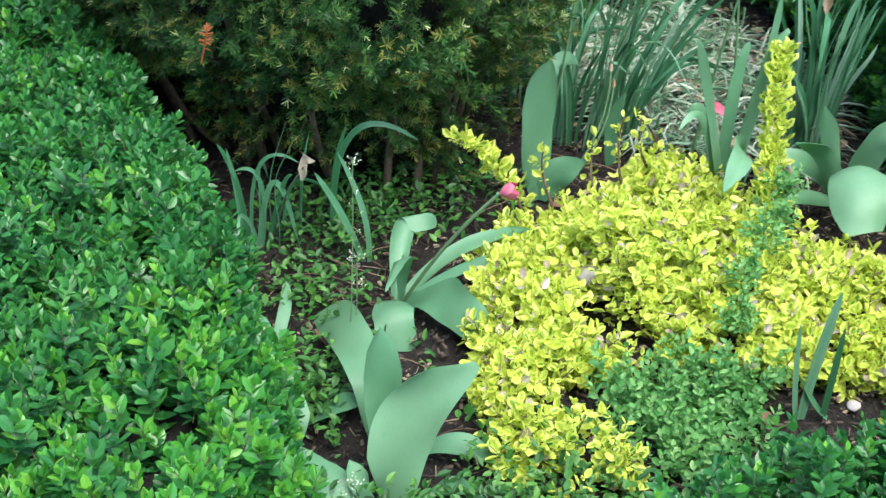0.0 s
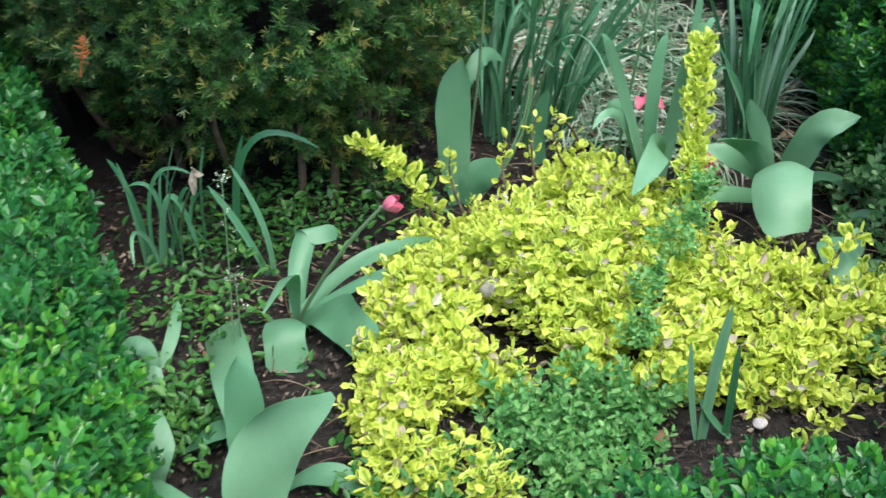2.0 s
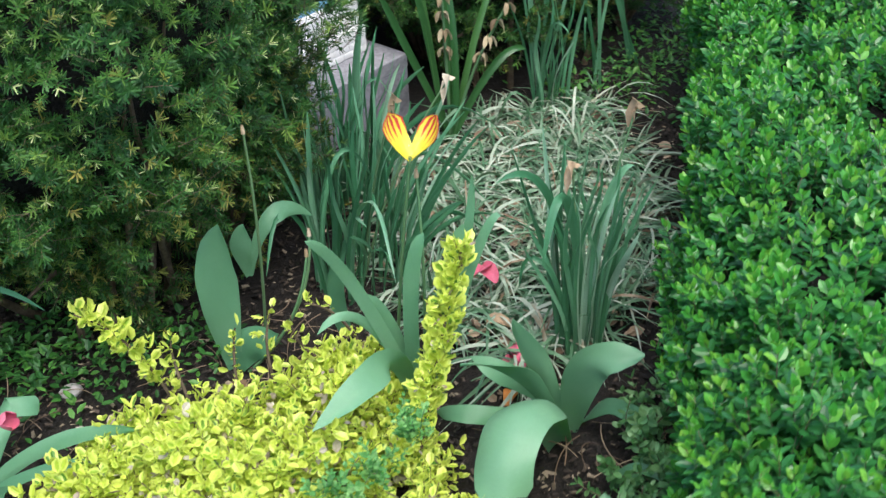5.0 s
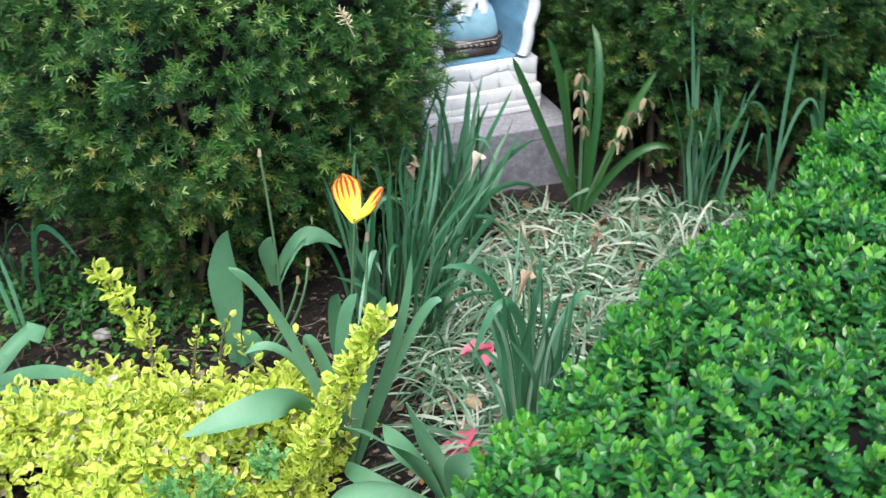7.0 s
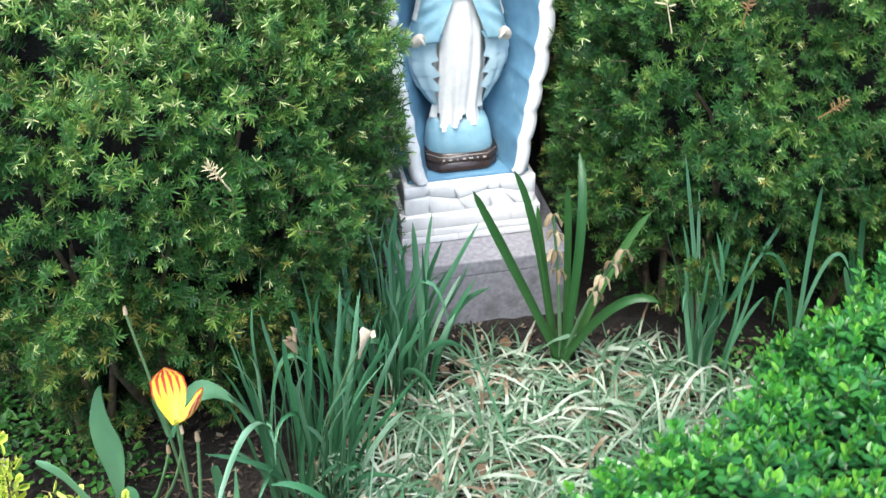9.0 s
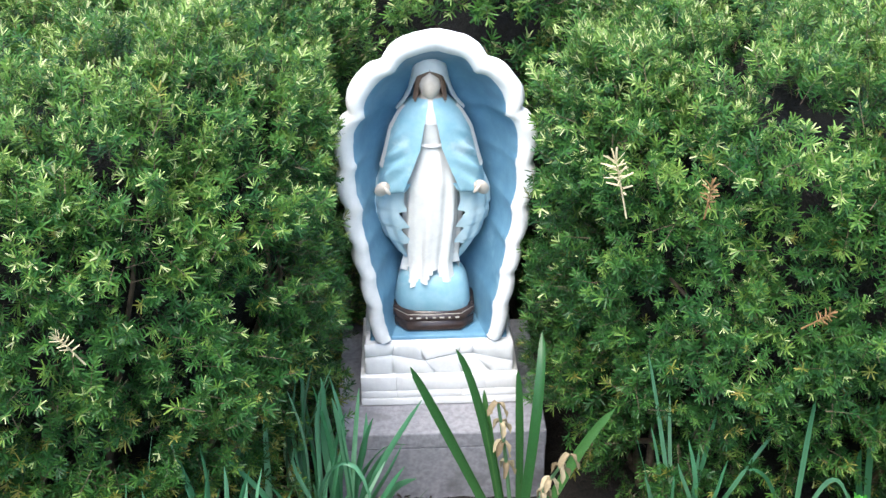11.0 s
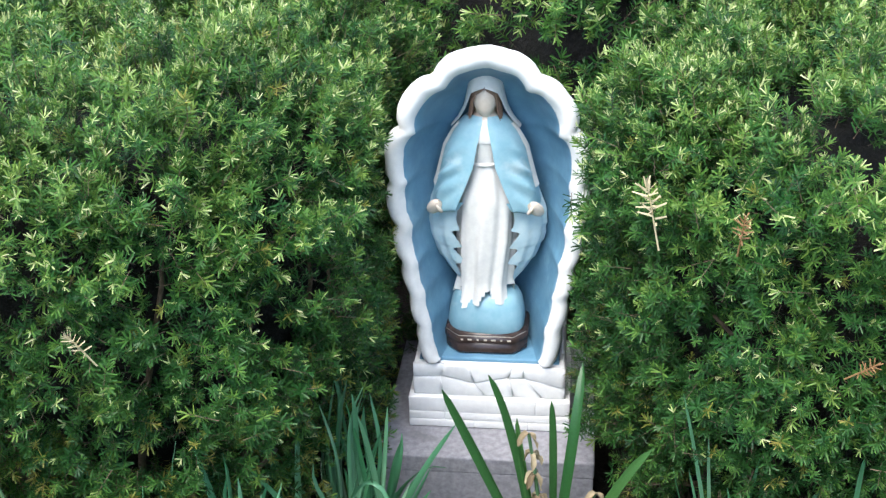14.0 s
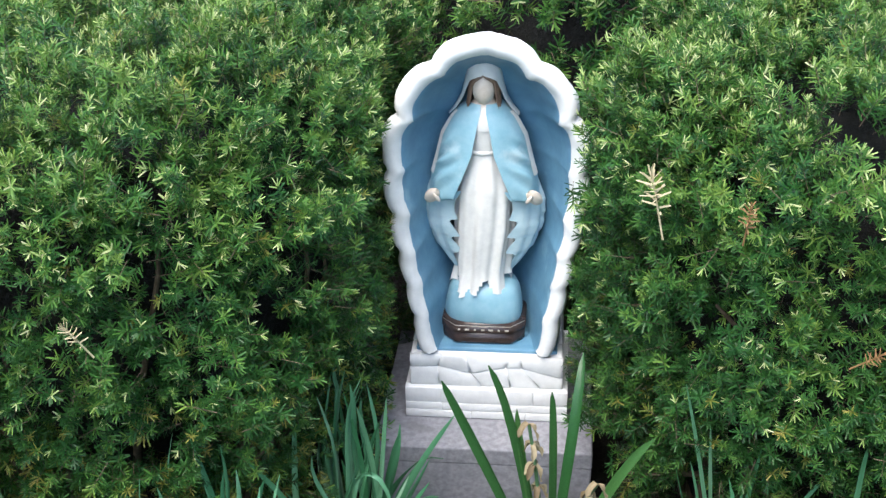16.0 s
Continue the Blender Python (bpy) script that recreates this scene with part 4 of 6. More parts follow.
    ry[-3:] *= [0.97, 0.88, 0.8]

    def mantle_fold(a, z):
        b = np.abs((a + np.pi) % (2 * np.pi) - np.pi)
        low = np.interp(z, [0.32, 0.44, 0.49], [1, 0.7, 0])
        crease = np.sin(170 * z + 9 * b + np.where(a > np.pi, 1.5, 0)) * np.exp(-(((b - 0.95) / 0.33) ** 2)) * np.exp(-(((z - 0.39) / 0.05) ** 2))
        return 1 + low * (0.085 * crease + 0.03 * np.sin(9 * b + 14 * z) * np.exp(-(((b - 0.8) / 0.5) ** 2)))

    V, F = ring_open(zs, rx, ry, gap, np.interp(zs, [0.32, 0.5], [-0.006, 0.004]), 150, mantle_fold)
    sag = np.exp(-(((np.abs(np.arctan2(V[:, 0], -V[:, 1] * 1.8)) - 1.0) / 0.35) ** 2))
    V[:, 2] -= 0.014 * sag * np.clip((0.37 - V[:, 2]) / 0.05, 0, 1)
    put(V, F[:, ::-1], 1)
    # plain mitten shapes at the sleeves' ends
    for sgn in (-1, 1):
        zs = np.linspace(-1, 1, 11)
        V, F, a, k = ring_skin(zs, 0.013 * np.sqrt(1.02 - zs**2), 0.009 * np.sqrt(1.02 - zs**2), n=14)
        V = V * [1, 1, 0.024] @ np.array(Euler((0.5, sgn * -0.55, 0)).to_matrix()).T + [sgn * 0.098, -0.042, 0.322]
        put(V, F, 2)
        V, F, a, k = ring_skin(zs, 0.0045 * np.sqrt(1.02 - zs**2), 0.0045 * np.sqrt(1.02 - zs**2), n=10)
        V = V * [1, 1, 0.013] @ np.array(Euler((0.4, sgn * 0.5, 0)).to_matrix()).T + [sgn * 0.088, -0.052, 0.322]
        put(V, F, 2)
    # shoulders, neck and plain head
    zs = np.array([0.455, 0.475, 0.486, 0.495, 0.505, 0.525])
    V, F, a, k = ring_skin(zs, np.array([0.055, 0.056, 0.044, 0.028, 0.019, 0.019]), np.array([0.04, 0.04, 0.034, 0.024, 0.018, 0.018]))
    put(V, F, np.where(k >= 3, 2, np.where(np.abs(a) < 0.7, 0, 1)))
    th = np.linspace(0.02, np.pi - 0.02, 18)
    V, F, a, k = ring_skin(0.533 - 0.034 * np.cos(th), 0.0225 * np.sin(th) * np.interp(th, [0, 1.2, 3.14], [0.85, 1, 1]), 0.026 * np.sin(th), cy=-0.008 - 0.006 * np.cos(th) * 0.6, n=28)
    put(V, F, 2)
    # hair falling at both sides of the face
    zs = np.linspace(0.49, 0.568, 24)
    rx = np.interp(zs, [0.49, 0.505, 0.53, 0.555, 0.568], [0.034, 0.0315, 0.029, 0.027, 0.018])
    gap = np.interp(zs, [0.49, 0.505, 0.53, 0.545, 0.552, 0.557], [1.0, 0.9, 0.82, 0.62, 0.3, 0.0])
    put(*ring_open(zs, rx, rx * 0.98, gap, np.full(24, -0.003), 90, lambda a, z: 1 + 0.035 * np.sin(26 * a + 40 * z)), 4)
    # white veil: over the head and behind the shoulders to the sleeves
    zs = np.r_[np.linspace(0.475, 0.57, 24), 0.575, 0.58, 0.584, 0.588, 0.591, 0.592]
    rx = np.interp(zs, [0.36, 0.38, 0.44, 0.475, 0.49, 0.514, 0.54, 0.565, 0.58, 0.588, 0.592], [0.108, 0.102, 0.0865, 0.067, 0.055, 0.043, 0.0365, 0.032, 0.023, 0.011, 0.0005])
    ry = rx * np.interp(zs, [0.36, 0.48, 0.53, 0.59], [0.58, 0.72, 0.95, 1.05])
    gap = np.interp(zs, [0.36, 0.46, 0.48, 0.5, 0.53, 0.549, 0.557, 0.562], [1.5, 1.38, 1.3, 1.15, 0.98, 0.8, 0.42, 0.0])
    put(*ring_open(zs, rx, ry, gap, np.interp(zs, [0.36, 0.48, 0.54], [0.01, 0.006, 0.0]), 90), 0)
    # pale border of the mantle, from shoulder to sleeve on both sides
    zs = np.linspace(0.36, 0.485, 20)
    rx = np.interp(zs, [0.32, 0.36, 0.38, 0.44, 0.475, 0.49, 0.502], [0.107, 0.101, 0.095, 0.08, 0.06, 0.045, 0.03]) + 0.0022
    ry = np.interp(zs, [0.32, 0.38, 0.45, 0.49, 0.502], [0.062, 0.056, 0.05, 0.038, 0.028]) + 0.0022
    for sgn in (-1, 1):
        rows = [np.stack([sgn * rx * np.sin(q), np.interp(zs, [0.32, 0.5], [-0.006, 0.004]) - ry * np.cos(q), zs], 1) for q in (1.2, 1.26, 1.36, 1.5)]
        i, j = np.meshgrid(np.arange(3), np.arange(19), indexing="ij")
        put(np.concatenate(rows), np.stack([i * 20 + j, i * 20 + j + 1, (i + 1) * 20 + j + 1, (i + 1) * 20 + j], -1).reshape(-1, 4), 0)
    V, F = join_sets(sets)
    me = grid_mesh("statue", V, F, [M_GOWN, M_CLOAK, M_SKIN, M_DARK, M_HAIR, M_GILT, M_LINING], np.concatenate(slots))
    ob = new("statue", me)
    ob.matrix_world = SITE @ Matrix.Translation((-0.008, 0.098, 0.335))
    tagged(ob, "painted robed statue in pale blue cloak and cream gown", "statue")


plinth()
shrine = site_thing("shrine", 0.17, "white scalloped garden shrine with a blue hollow on a stone base", "shrine")
shrine_base()
niche()
statue()

# ---- golden euonymus: a spreading mat of leafy shoots ----
EUO = smooth_ring([(-0.87, -0.87), (-0.77, -0.9), (-0.69, -0.95), (-0.6, -0.97), (-0.45, -0.95), (-0.35, -0.97), (-0.37, -1.1), (-0.42, -1.26), (-0.47, -1.39), (-0.4, -1.42), (-0.41, -1.55), (-0.3, -1.68), (-0.45, -1.73), (-0.54, -1.68),
                   (-0.62, -1.69), (-0.72, -1.68), (-0.79, -1.58), (-0.82, -1.51), (-0.92, -1.48), (-0.87, -1.39), (-0.93, -1.37), (-0.92, -1.31), (-1.02, -1.31), (-1.1, -1.28), (-1.15, -1.32), (-1.17, -1.41), (-1.21, -1.46),
                   (-1.31, -1.49), (-1.34, -1.44), (-1.34, -1.34), (-1.27, -1.22), (-1.16, -1.12), (-1.06, -1.01), (-0.98, -0.94)], 1)


def leafy_shoot(seed, n_pairs=6, leaf=0.3):
    """A leafy shoot 1 long along z with opposite pairs of rimmed leaves; slot 1 marks bleached ones."""
    g = np.random.default_rng(300 + seed)
    P, D, L, old = [], [], [], []
    for k in range(n_pairs):
        s = 0.12 + 0.88 * k / (n_pairs - 1)
        for side in (0, 1):
            a = k * np.pi / 2 * 1.1 + side * np.pi + g.normal(0, 0.3)
            el = np.radians(np.interp(s, [0, 0.6, 1], [4, 20, 46])) + g.normal(0, 0.22)
            P.append((0.03 * np.sin(3 * s), 0.03 * np.cos(2 * s), s))
            D.append((np.cos(a) * np.cos(el), np.sin(a) * np.cos(el), np.sin(el)))
            L.append(leaf * np.interp(s, [0, 0.5, 1], [0.85, 1.0, 0.75]) * g.uniform(0.8, 1.2))
            old += [int(g.uniform() < 0.012)] * 4
    P, D, L = np.array(P), np.array(D), np.array(L)
    R = frames_of(D, np.tile([0, 0, 1.0], (len(P), 1)) + g.normal(0, 0.25, (len(P), 3)))
    V, F = scatter(RICH_V * np.array([1.05, 1, 1.5]), RICH_F, P, R, L)
    rim = np.tile(RICH_RIM, len(P))
    z = np.linspace(0, 1, 5)
    st = np.concatenate([np.stack([0.03 * np.sin(3 * z) + dx, 0.03 * np.cos(2 * z), z], 1) for dx in (-0.012, 0.012)])
    sf = np.array([(k, k + 5, k + 6, k + 1) for k in range(4)]) + len(V)
    return np.concatenate([V, st]), np.concatenate([F, sf]), np.r_[rim, np.zeros(10)], np.array(old + [2] * 4)


EUO_LEAVES = [grid_mesh("golden_leaf", RICH_V * np.array([w, 1, h]), RICH_F, M_EUO_LEAF, smooth=False, attrs={"rim": RICH_RIM}) for w, h in ((1.0, 1.2), (1.1, 1.7), (0.95, 2.2))]


def euo_height(P):
    """The height of the mat: low at its rim, up to 14 cm in the middle."""
    gap = edge_gap(EUO, P[:, :2])
    mid = np.exp(-(((P[:, 0] + 0.6) / 0.33) ** 2 + ((P[:, 1] + 1.12) / 0.28) ** 2))
    return 0.035 + 0.07 * np.clip(gap / 0.18, 0, 1) + 0.03 * mid


def euonymus():
    g = np.random.default_rng(41)
    ob = thing("golden_euonymus", (0, 0, 0), "spreading golden euonymus with yellow-edged leaves over the bed", "shrub")
    lo, hi = EUO.min(0), EUO.max(0)
    Q = g.uniform(lo, hi, (9600, 2))
    Q = Q[inside(EUO, Q)]
    c = np.array([-0.72, -1.2])
    P3 = np.c_[Q, np.zeros(len(Q))]
    crease = cells(P3, 12.0)
    H = euo_height(P3) * (0.55 + 0.75 * np.clip(crease / 0.45, 0, 1)) * (1 + 0.35 * lobes(P3, 9))
    sets, rims, mis = [], [], []
    strip = [(-0.5, -1.3), (-0.58, -1.34), (-0.66, -1.365), (-0.75, -1.39), (-0.84, -1.42)]
    for k, (q, h) in enumerate(zip(Q, H)):
        d = min(np.hypot(*(q - np.array(p))) for p in strip)
        if d < 0.045 and g.uniform() < 0.8:
            continue
        if crease[k] < 0.07 or noise.noise(Vector((q[0] * 9, q[1] * 9, 3.0))) < (-0.3 if q[1] > -1.25 or q[0] > -0.9 else -0.12) or noise.noise(Vector((q[0] * 22, q[1] * 22, 7.0))) < -0.34:
            continue
        out = (q - c) * 0.35
        up = Vector((out[0] + g.normal(0, 0.45), out[1] + g.normal(0, 0.45), 0.9))
        size = g.uniform(0.042, 0.074)
        base = (q[0], q[1], max(0.0, h - size * 0.55) + g.normal(0, 0.012))
        tv, tf, rim, mi = leafy_shoot(g.integers(8), *((5, 0.36) if g.uniform() < 0.45 else (4, 0.46)))
        m = np.array(Matrix.Translation(base) @ up.normalized().to_track_quat("Z", "Y").to_matrix().to_4x4() @ Matrix.Rotation(g.uniform(0, 6.28), 4, "Z") @ Matrix.Scale(size, 4))
        sets.append((tv @ m[:3, :3].T + m[:3, 3], tf))
        rims.append(rim)
        mis.append(mi)
    # the raised arms: a spire and a side branch
    arms = [((-0.46, -1.27, 0.1), (-0.37, -1.2, 0.25), (-0.299, -1.16, 0.38), 200, 0.026), ((-0.755, -0.865, 0.07), (-0.8, -0.82, 0.19), (-0.868, -0.765, 0.24), 64, 0.022),
            ((-0.74, -0.93, 0.1), (-0.745, -0.9, 0.17), (-0.741, -0.899, 0.215), 10, 0.02), ((-0.6, -1.0, 0.12), (-0.6, -0.98, 0.2), (-0.575, -0.974, 0.265), 12, 0.018),
            ((-0.5, -1.0, 0.12), (-0.55, -1.0, 0.19), (-0.554, -1.0, 0.25), 9, 0.018), ((-0.66, -0.97, 0.12), (-0.65, -0.95, 0.18), (-0.64, -0.95, 0.228), 9, 0.018), ((-0.42, -0.97, 0.12), (-0.46, -0.965, 0.2), (-0.51, -0.96, 0.232), 7, 0.016),
            ((-0.48, -1.68, 0.06), (-0.4, -1.69, 0.09), (-0.33, -1.69, 0.11), 20, 0.025), ((-0.48, -1.56, 0.1), (-0.43, -1.56, 0.14), (-0.38, -1.57, 0.15), 16, 0.025),
            ((-0.86, -1.74, 0.05), (-0.74, -1.78, 0.12), (-0.58, -1.84, 0.16), 36, 0.026)]
    for p0, p1, p2, n, r in arms:
        line = bezier3(p0, p1, p2, 9)
        part("stem", tube_mesh("stem", [(line, 0.0035, 0.0015)], M_TWIG), ob)
        for i in range(n):
            s = (i + 0.5) / n * 8
            q = line[int(s)] + (line[min(8, int(s) + 1)] - line[int(s)]) * (s % 1)
            a = i * 2.4 + g.normal(0, 0.3)
            out = np.array([np.cos(a), np.sin(a), g.uniform(0.1, 0.9)])
            q = q + out * r * g.uniform(0.05, 0.9) * (1.1 - 0.6 * i / n)
            R = frames_of(out[None] * [0.6, 0.6, 0.3] + [0, 0, 0.5] + g.normal(0, 0.3, (1, 3)), out[None] * [1, 1, 0.5] + g.normal(0, 0.35, (1, 3)))[0]
            if i % 3 == 0:
                tv, tf, rim, mi = leafy_shoot(g.integers(8), 4, 0.46)
                sets.append((tv @ R.T[[0, 2, 1]] * r * 1.3 + q * [1, 1, 1] - out * r * 0.5, tf))
                rims.append(rim)
                mis.append(mi)
            leaf = part("leaf", EUO_LEAVES[g.integers(3)], ob)
            wide = g.uniform(0.025, 0.035) if n > 15 else g.uniform(0.017, 0.025)
            leaf.matrix_local = Matrix.Translation(q) @ Matrix(R.tolist()).to_4x4() @ Matrix.Scale(wide, 4)
    V, F = join_sets(sets)
    part("leaf_mat", grid_mesh("leaf_mat", V, F, [M_EUO, M_EUO_OLD, M_TWIG], np.concatenate(mis), smooth=False, attrs={"rim": np.concatenate(rims)}), ob, kind="stuff")


def green_patch(name, label, spots, n, seed, size=0.06, mat=None, lean=0.35):
    """A patch of soft green shoots: rows of (x, y, z, radius)."""
    g = np.random.default_rng(seed)
    ob = thing(name, (0, 0, 0), label, "herb")
    sets, mis = [], []
    for k in range(n):
        x, y, z, r = spots[k % len(spots)]
        a, d = g.uniform(0, 6.28), r * np.sqrt(g.uniform())
        up = Vector((g.normal(0, lean), g.normal(0, lean), 1)).normalized()
        tv, tf, rim, mi = leafy_shoot(g.integers(5), 6, 0.3)
        base = (x + d * np.cos(a), y + d * np.sin(a), max(0.0, z - 0.02) + g.normal(0, 0.006))
        m = np.array(Matrix.Translation(base) @ up.to_track_quat("Z", "Y").to_matrix().to_4x4() @ Matrix.Rotation(g.uniform(0, 6.28), 4, "Z") @ Matrix.Scale(size * g.uniform(0.7, 1.3), 4))
        sets.append((tv @ m[:3, :3].T + m[:3, 3], tf))
        mis.append(np.minimum(mi, 2) // 2)
    V, F = join_sets(sets)
    part("foliage", grid_mesh("foliage", V, F, [mat or M_HERB, M_TWIG if mat else M_STEM], np.concatenate(mis), smooth=False), ob, kind="stuff")



euonymus()
green_patch("green_creeper", "soft green shoots threading through the golden euonymus", [(-0.5, -1.3, 0.2, 0.03), (-0.58, -1.34, 0.18, 0.035), (-0.66, -1.365, 0.17, 0.04), (-0.75, -1.39, 0.14, 0.04), (-0.83, -1.42, 0.1, 0.04)], 76, 51, 0.045)
green_patch("marjoram_clump", "low clump of dull green marjoram in front of the euonymus", [(-0.98, -1.42, 0.03, 0.08), (-1.06, -1.38, 0.03, 0.07), (-1.1, -1.45, 0.03, 0.08), (-0.93, -1.48, 0.05, 0.07), (-1.02, -1.52, 0.03, 0.08), (-1.12, -1.54, 0.03, 0.07)], 230, 52, 0.058)
green_patch("boxwood_seedlings", "thin greyish boxwood shoots straggling out at the hedge's foot", [(-0.05, -1.36, 0.03, 0.05), (-0.13, -1.44, 0.03, 0.06), (-0.2, -1.52, 0.04, 0.06), (-0.28, -1.62, 0.04, 0.06), (-0.34, -1.7, 0.05, 0.05), (-0.42, -1.8, 0.04, 0.05), (-0.12, -1.42, 0.12, 0.04), (-0.2, -1.55, 0.14, 0.05), (-0.3, -1.66, 0.14, 0.05)], 68, 53, 0.08, M_DULLBOX, 0.6)


# ---- tulips ----
LEAVES = {}  # foot, way, tip and width of each leaf, plant by plant
LEAVES["A"] = [
    ((-0.599, -0.782, 0.004), (-0.610, -0.771, 0.186), (-0.588, -0.788, 0.337), 0.085),
    ((-0.596, -0.785, 0.004), (-0.579, -0.801, 0.058), (-0.528, -0.849, 0.102), 0.071),
]
LEAVES["W"] = [
    ((-0.360, -1.100, 0.004), (-0.469, -1.091, 0.343), (-0.552, -1.105, 0.457), 0.0234),
    ((-0.360, -1.100, 0.004), (-0.454, -1.092, 0.272), (-0.543, -1.085, 0.258), 0.0187),
    ((-0.360, -1.100, 0.004), (-0.373, -1.099, 0.295), (-0.338, -1.102, 0.393), 0.0281),
    ((-0.360, -1.100, 0.004), (-0.242, -1.110, 0.332), (-0.191, -1.114, 0.381), 0.0187),
    ((-0.360, -1.100, 0.004), (-0.268, -1.107, 0.284), (-0.244, -1.109, 0.476), 0.0187),
    ((-0.360, -1.100, 0.004), (-0.320, -1.129, 0.283), (-0.290, -1.151, 0.418), 0.0312),
    ((-0.360, -1.100, 0.004), (-0.411, -1.063, 0.253), (-0.440, -1.042, 0.240), 0.0265),
]
LEAVES["R"] = [
    ((-0.139, -1.294, 0.020), (-0.109, -1.349, 0.090), (-0.073, -1.410, 0.040), 0.055),
    ((-0.162, -1.257, 0.030), (-0.250, -1.245, 0.130), (-0.300, -1.176, 0.160), 0.042),
    ((-0.185, -1.282, 0.030), (-0.332, -1.242, 0.090), (-0.370, -1.169, 0.060), 0.034),
    ((-0.287, -1.503, 0.000), (-0.272, -1.523, 0.050), (-0.258, -1.506, 0.080), 0.032),
    ((-0.300, -1.524, 0.020), (-0.286, -1.575, 0.035), (-0.243, -1.629, 0.008), 0.032),
    ((-0.189, -1.444, 0.000), (-0.155, -1.476, 0.070), (-0.110, -1.573, 0.015), 0.02),
]
LEAVES["C"] = [
    ((-1.112, -0.864, 0.010), (-0.980, -0.882, 0.090), (-0.842, -0.958, 0.100), 0.028),
    ((-1.115, -0.875, 0.010), (-1.020, -0.925, 0.075), (-0.926, -0.979, 0.085), 0.024),
]
LEAVES["F"] = [
    ((-1.549, -1.051, 0.000), (-1.538, -1.042, 0.070), (-1.488, -0.995, 0.100), 0.058),
    ((-1.538, -1.228, 0.000), (-1.572, -1.178, 0.050), (-1.561, -1.063, 0.050), 0.06),
    ((-1.405, -1.192, 0.010), (-1.364, -1.242, 0.050), (-1.337, -1.311, 0.015), 0.042),
    ((-1.462, -1.258, 0.000), (-1.434, -1.300, 0.040), (-1.411, -1.344, 0.015), 0.045),
    ((-1.528, -1.222, 0.000), (-1.545, -1.211, 0.050), (-1.541, -1.184, 0.080), 0.036),
    ((-1.369, -1.052, 0.000), (-1.402, -1.045, 0.050), (-1.486, -1.021, 0.020), 0.04),
]
LEAVES["K"] = [
    ((-0.514, -0.700, 0.145), (-0.456, -0.700, 0.278), (-0.368, -0.700, 0.234), 0.036),
    ((-0.514, -0.700, 0.145), (-0.526, -0.700, 0.219), (-0.511, -0.700, 0.265), 0.042),
]
LEAVES["L"] = [
    ((-1.372, -0.792, 0.000), (-1.320, -0.770, 0.040), (-1.265, -0.709, 0.060), 0.024),
    ((-1.381, -0.802, 0.010), (-1.388, -0.769, 0.075), (-1.429, -0.760, 0.015), 0.045),
    ((-1.418, -0.813, 0.000), (-1.391, -0.829, 0.035), (-1.431, -0.796, 0.010), 0.032),
]
LEAVES["Y"] = [
    ((-0.375, -0.817, 0.024), (-0.389, -0.817, 0.127), (-0.379, -0.838, 0.211), 0.035),
]
LEAVES["N"] = [
    ((-1.053, -0.697, 0.004), (-1.080, -0.672, 0.112), (-1.120, -0.636, 0.212), 0.014),
    ((-1.045, -0.705, 0.004), (-1.049, -0.701, 0.124), (-1.086, -0.667, 0.253), 0.012),
]
LEAVES["N2"] = [
    ((-1.036, -0.590, 0.004), (-1.015, -0.610, 0.278), (-0.906, -0.709, 0.232), 0.013),
    ((-1.036, -0.590, 0.004), (-1.036, -0.590, 0.147), (-1.011, -0.613, 0.271), 0.011),
]
LEAVES["I"] = [
    ((-0.887, -1.588, 0.004), (-0.881, -1.595, 0.144), (-0.869, -1.606, 0.259), 0.02),
    ((-0.860, -1.614, 0.004), (-0.858, -1.616, 0.087), (-0.856, -1.618, 0.189), 0.014),
    ((-0.893, -1.583, 0.004), (-0.904, -1.573, 0.089), (-0.910, -1.567, 0.200), 0.011),
    ((-0.853, -1.620, 0.004), (-0.876, -1.599, 0.041), (-0.896, -1.580, 0.091), 0.014),
]
LEAVES["D"] = [
    ((-1.191, -0.505, 0.004), (-1.200, -0.496, 0.170), (-1.226, -0.472, 0.254), 0.011),
    ((-1.178, -0.516, 0.004), (-1.147, -0.544, 0.207), (-1.116, -0.573, 0.010), 0.012),
    ((-1.186, -0.509, 0.004), (-1.174, -0.520, 0.223), (-1.110, -0.578, 0.209), 0.008),
    ((-1.199, -0.497, 0.004), (-1.203, -0.494, 0.144), (-1.214, -0.484, 0.245), 0.009),
    ((-1.173, -0.520, 0.004), (-1.162, -0.531, 0.182), (-1.204, -0.492, 0.193), 0.009),
    ((-1.165, -0.528, 0.004), (-1.138, -0.552, 0.156), (-1.120, -0.569, 0.182), 0.009),
]
LEAVES["G"] = [
    ((-0.002, -1.119, 0.008), (-0.065, -1.136, 0.432), (-0.143, -1.171, 0.286), 0.018),
    ((-0.031, -1.108, 0.009), (-0.075, -1.116, 0.401), (-0.194, -1.108, 0.444), 0.015),
    ((-0.022, -1.128, 0.009), (0.011, -1.140, 0.350), (0.060, -1.162, 0.419), 0.016),
]
